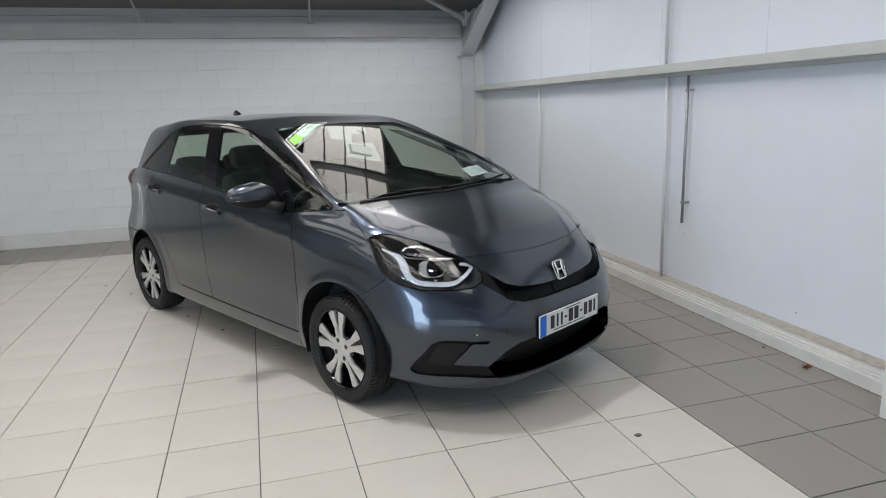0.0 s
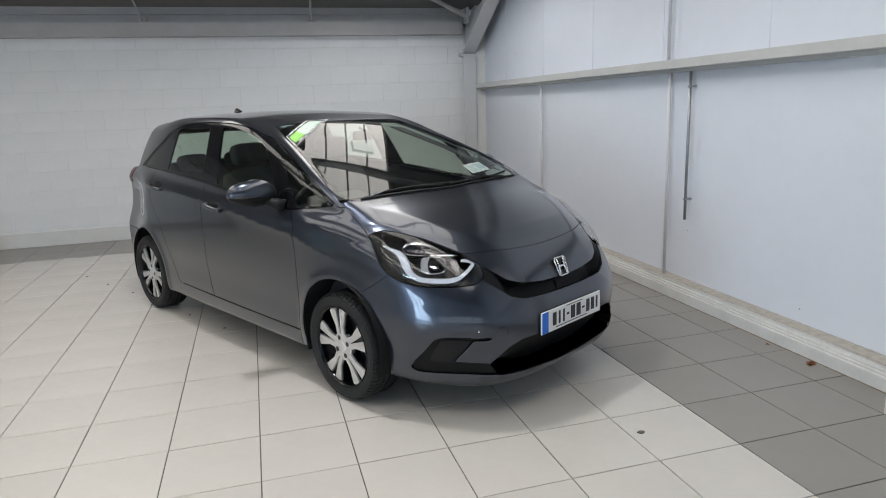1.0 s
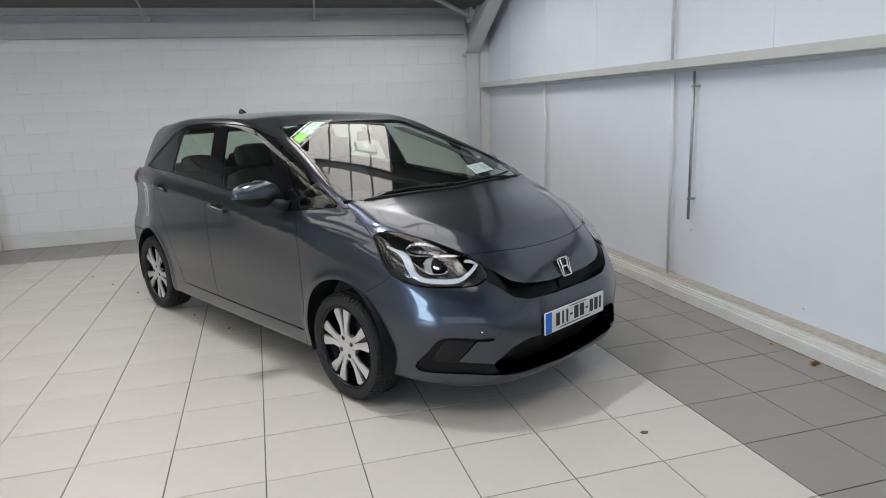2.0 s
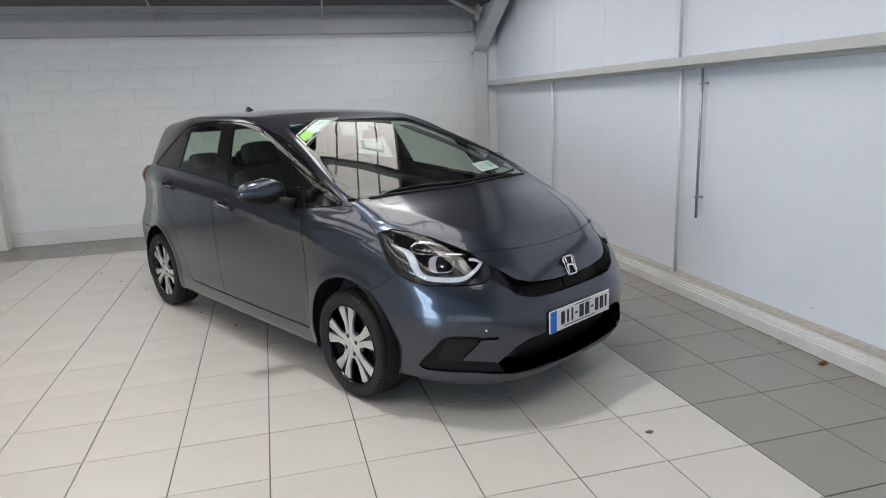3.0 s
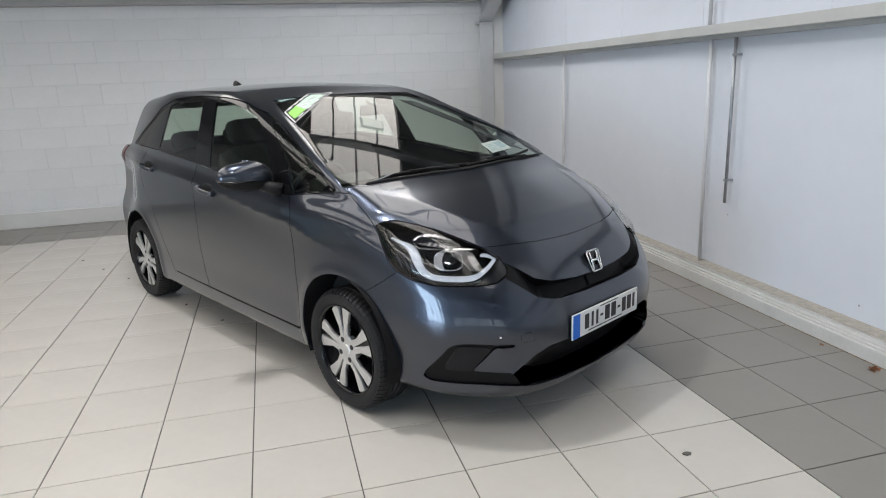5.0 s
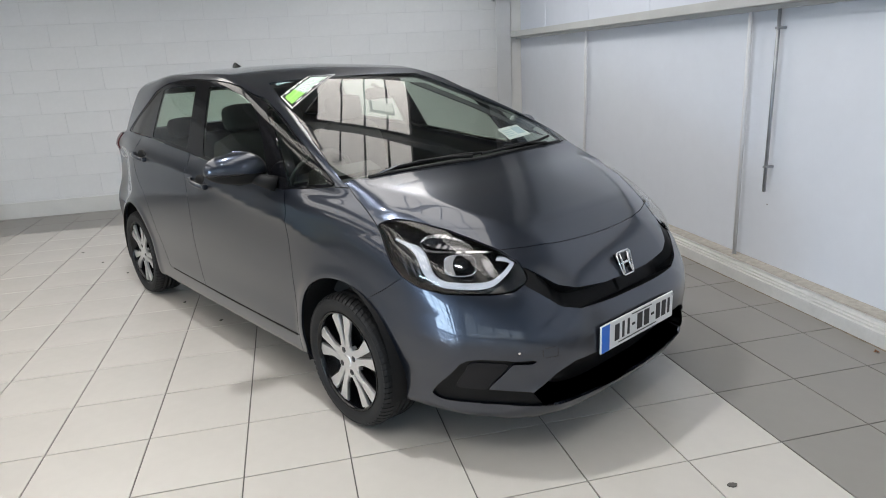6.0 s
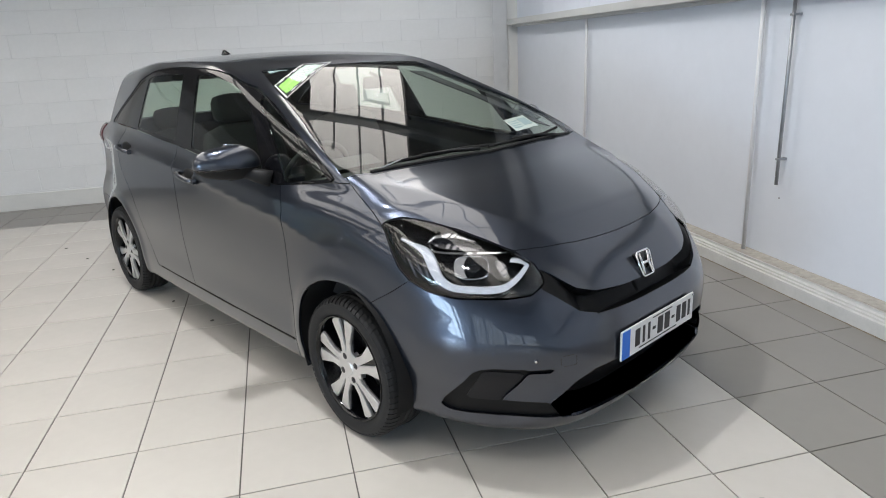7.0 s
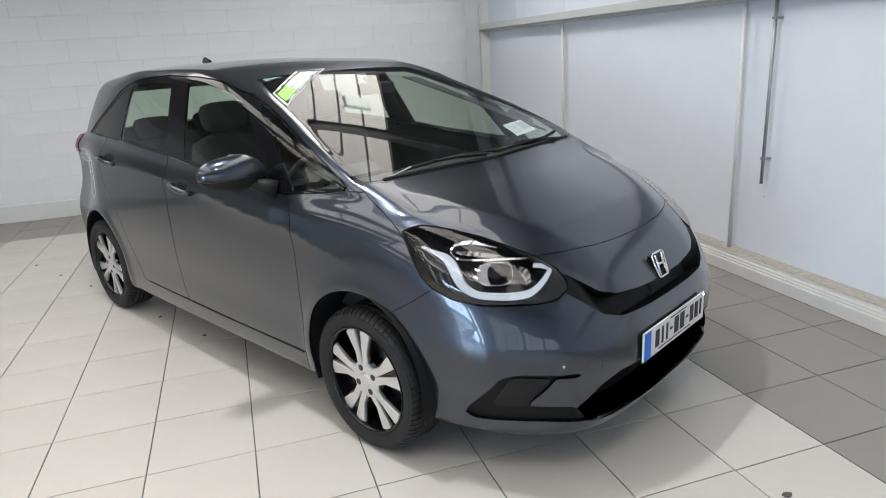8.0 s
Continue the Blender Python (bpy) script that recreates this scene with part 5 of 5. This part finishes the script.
wall_n = bpy.data.objects["wall_north"]
BLOCK = block_mesh(0.4485, 0.2252)
for row in range(11):
    zc = 0.083 + 0.2285 * row
    for k in range(-3, 15):
        x = -2.256 + 0.452 * (k + 0.5 + (0.5 if row % 2 == 0 else 0))
        if x < -3.3 or x > 3.1 or zc > 2.55:
            continue
        ob = new("block", BLOCK)
        ob.parent = wall_n
        ob.matrix_local = pose(x, WALL_N + random.uniform(-0.0012, 0.0006), zc, random.uniform(-0.25, 0.25), 0, random.uniform(-0.2, 0.2))

# ---- floor tiles ----
def tile_mesh(name, material, sx, sy):
    bm = box(-sx / 2, sx / 2, -sy / 2, sy / 2, -0.008, 0)
    top = [e for e in bm.edges if all(v.co.z > -0.001 for v in e.verts)]
    bmesh.ops.bevel(bm, geom=top, offset=0.0012, segments=1, affect="EDGES")
    me = bpy.data.meshes.new(name)
    bm.to_mesh(me)
    bm.free()
    me.materials.append(material)
    return me


floor = bpy.data.objects["floor"]
T_CREAM, T_GREY = tile_mesh("tile", M_TILE, TILE - 0.005, TILE - 0.005), tile_mesh("tile", M_TILEG, TILE - 0.005, TILE - 0.005)
for i in range(-9, 8):
    for j in range(-6, 15):
        grey = i >= 5 or j >= 12
        ob = new("tile", T_GREY if grey else T_CREAM)
        ob.parent = floor
        ob.location = ((i + 0.5) * TILE, (j + 0.5) * TILE, random.uniform(-0.0006, 0.0006))

# the rest of the floor, out of sight behind the viewer and along the far walls
def far_tiles(material, cells):
    verts, faces = [], []
    for i, j in cells:
        x0, x1 = max(i * TILE + 0.0025, WALL_W), min((i + 1) * TILE - 0.0025, WALL_E)
        y0, y1 = max(j * TILE + 0.0025, WALL_S), min((j + 1) * TILE - 0.0025, WALL_N)
        k = len(verts)
        verts += [(x, y, z) for z in (-0.008, 0.0) for x, y in ((x0, y0), (x1, y0), (x1, y1), (x0, y1))]
        faces += [(k + 4, k + 5, k + 6, k + 7)] + [(k + a, k + (a + 1) % 4, k + 4 + (a + 1) % 4, k + 4 + a) for a in range(4)]
    me = bpy.data.meshes.new("tiles")
    me.from_pydata(verts, [], faces)
    me.materials.append(material)
    ob = new("tiles", me)
    ob.parent = floor
    ob["kind"] = "stuff"


rest_cells = [(i, j) for i in range(-25, 8) for j in range(-33, 15) if not (-9 <= i < 8 and -6 <= j < 15)]
far_tiles(M_TILE, [(i, j) for i, j in rest_cells if not (i >= 5 or j >= 12)])
far_tiles(M_TILEG, [(i, j) for i, j in rest_cells if i >= 5 or j >= 12])
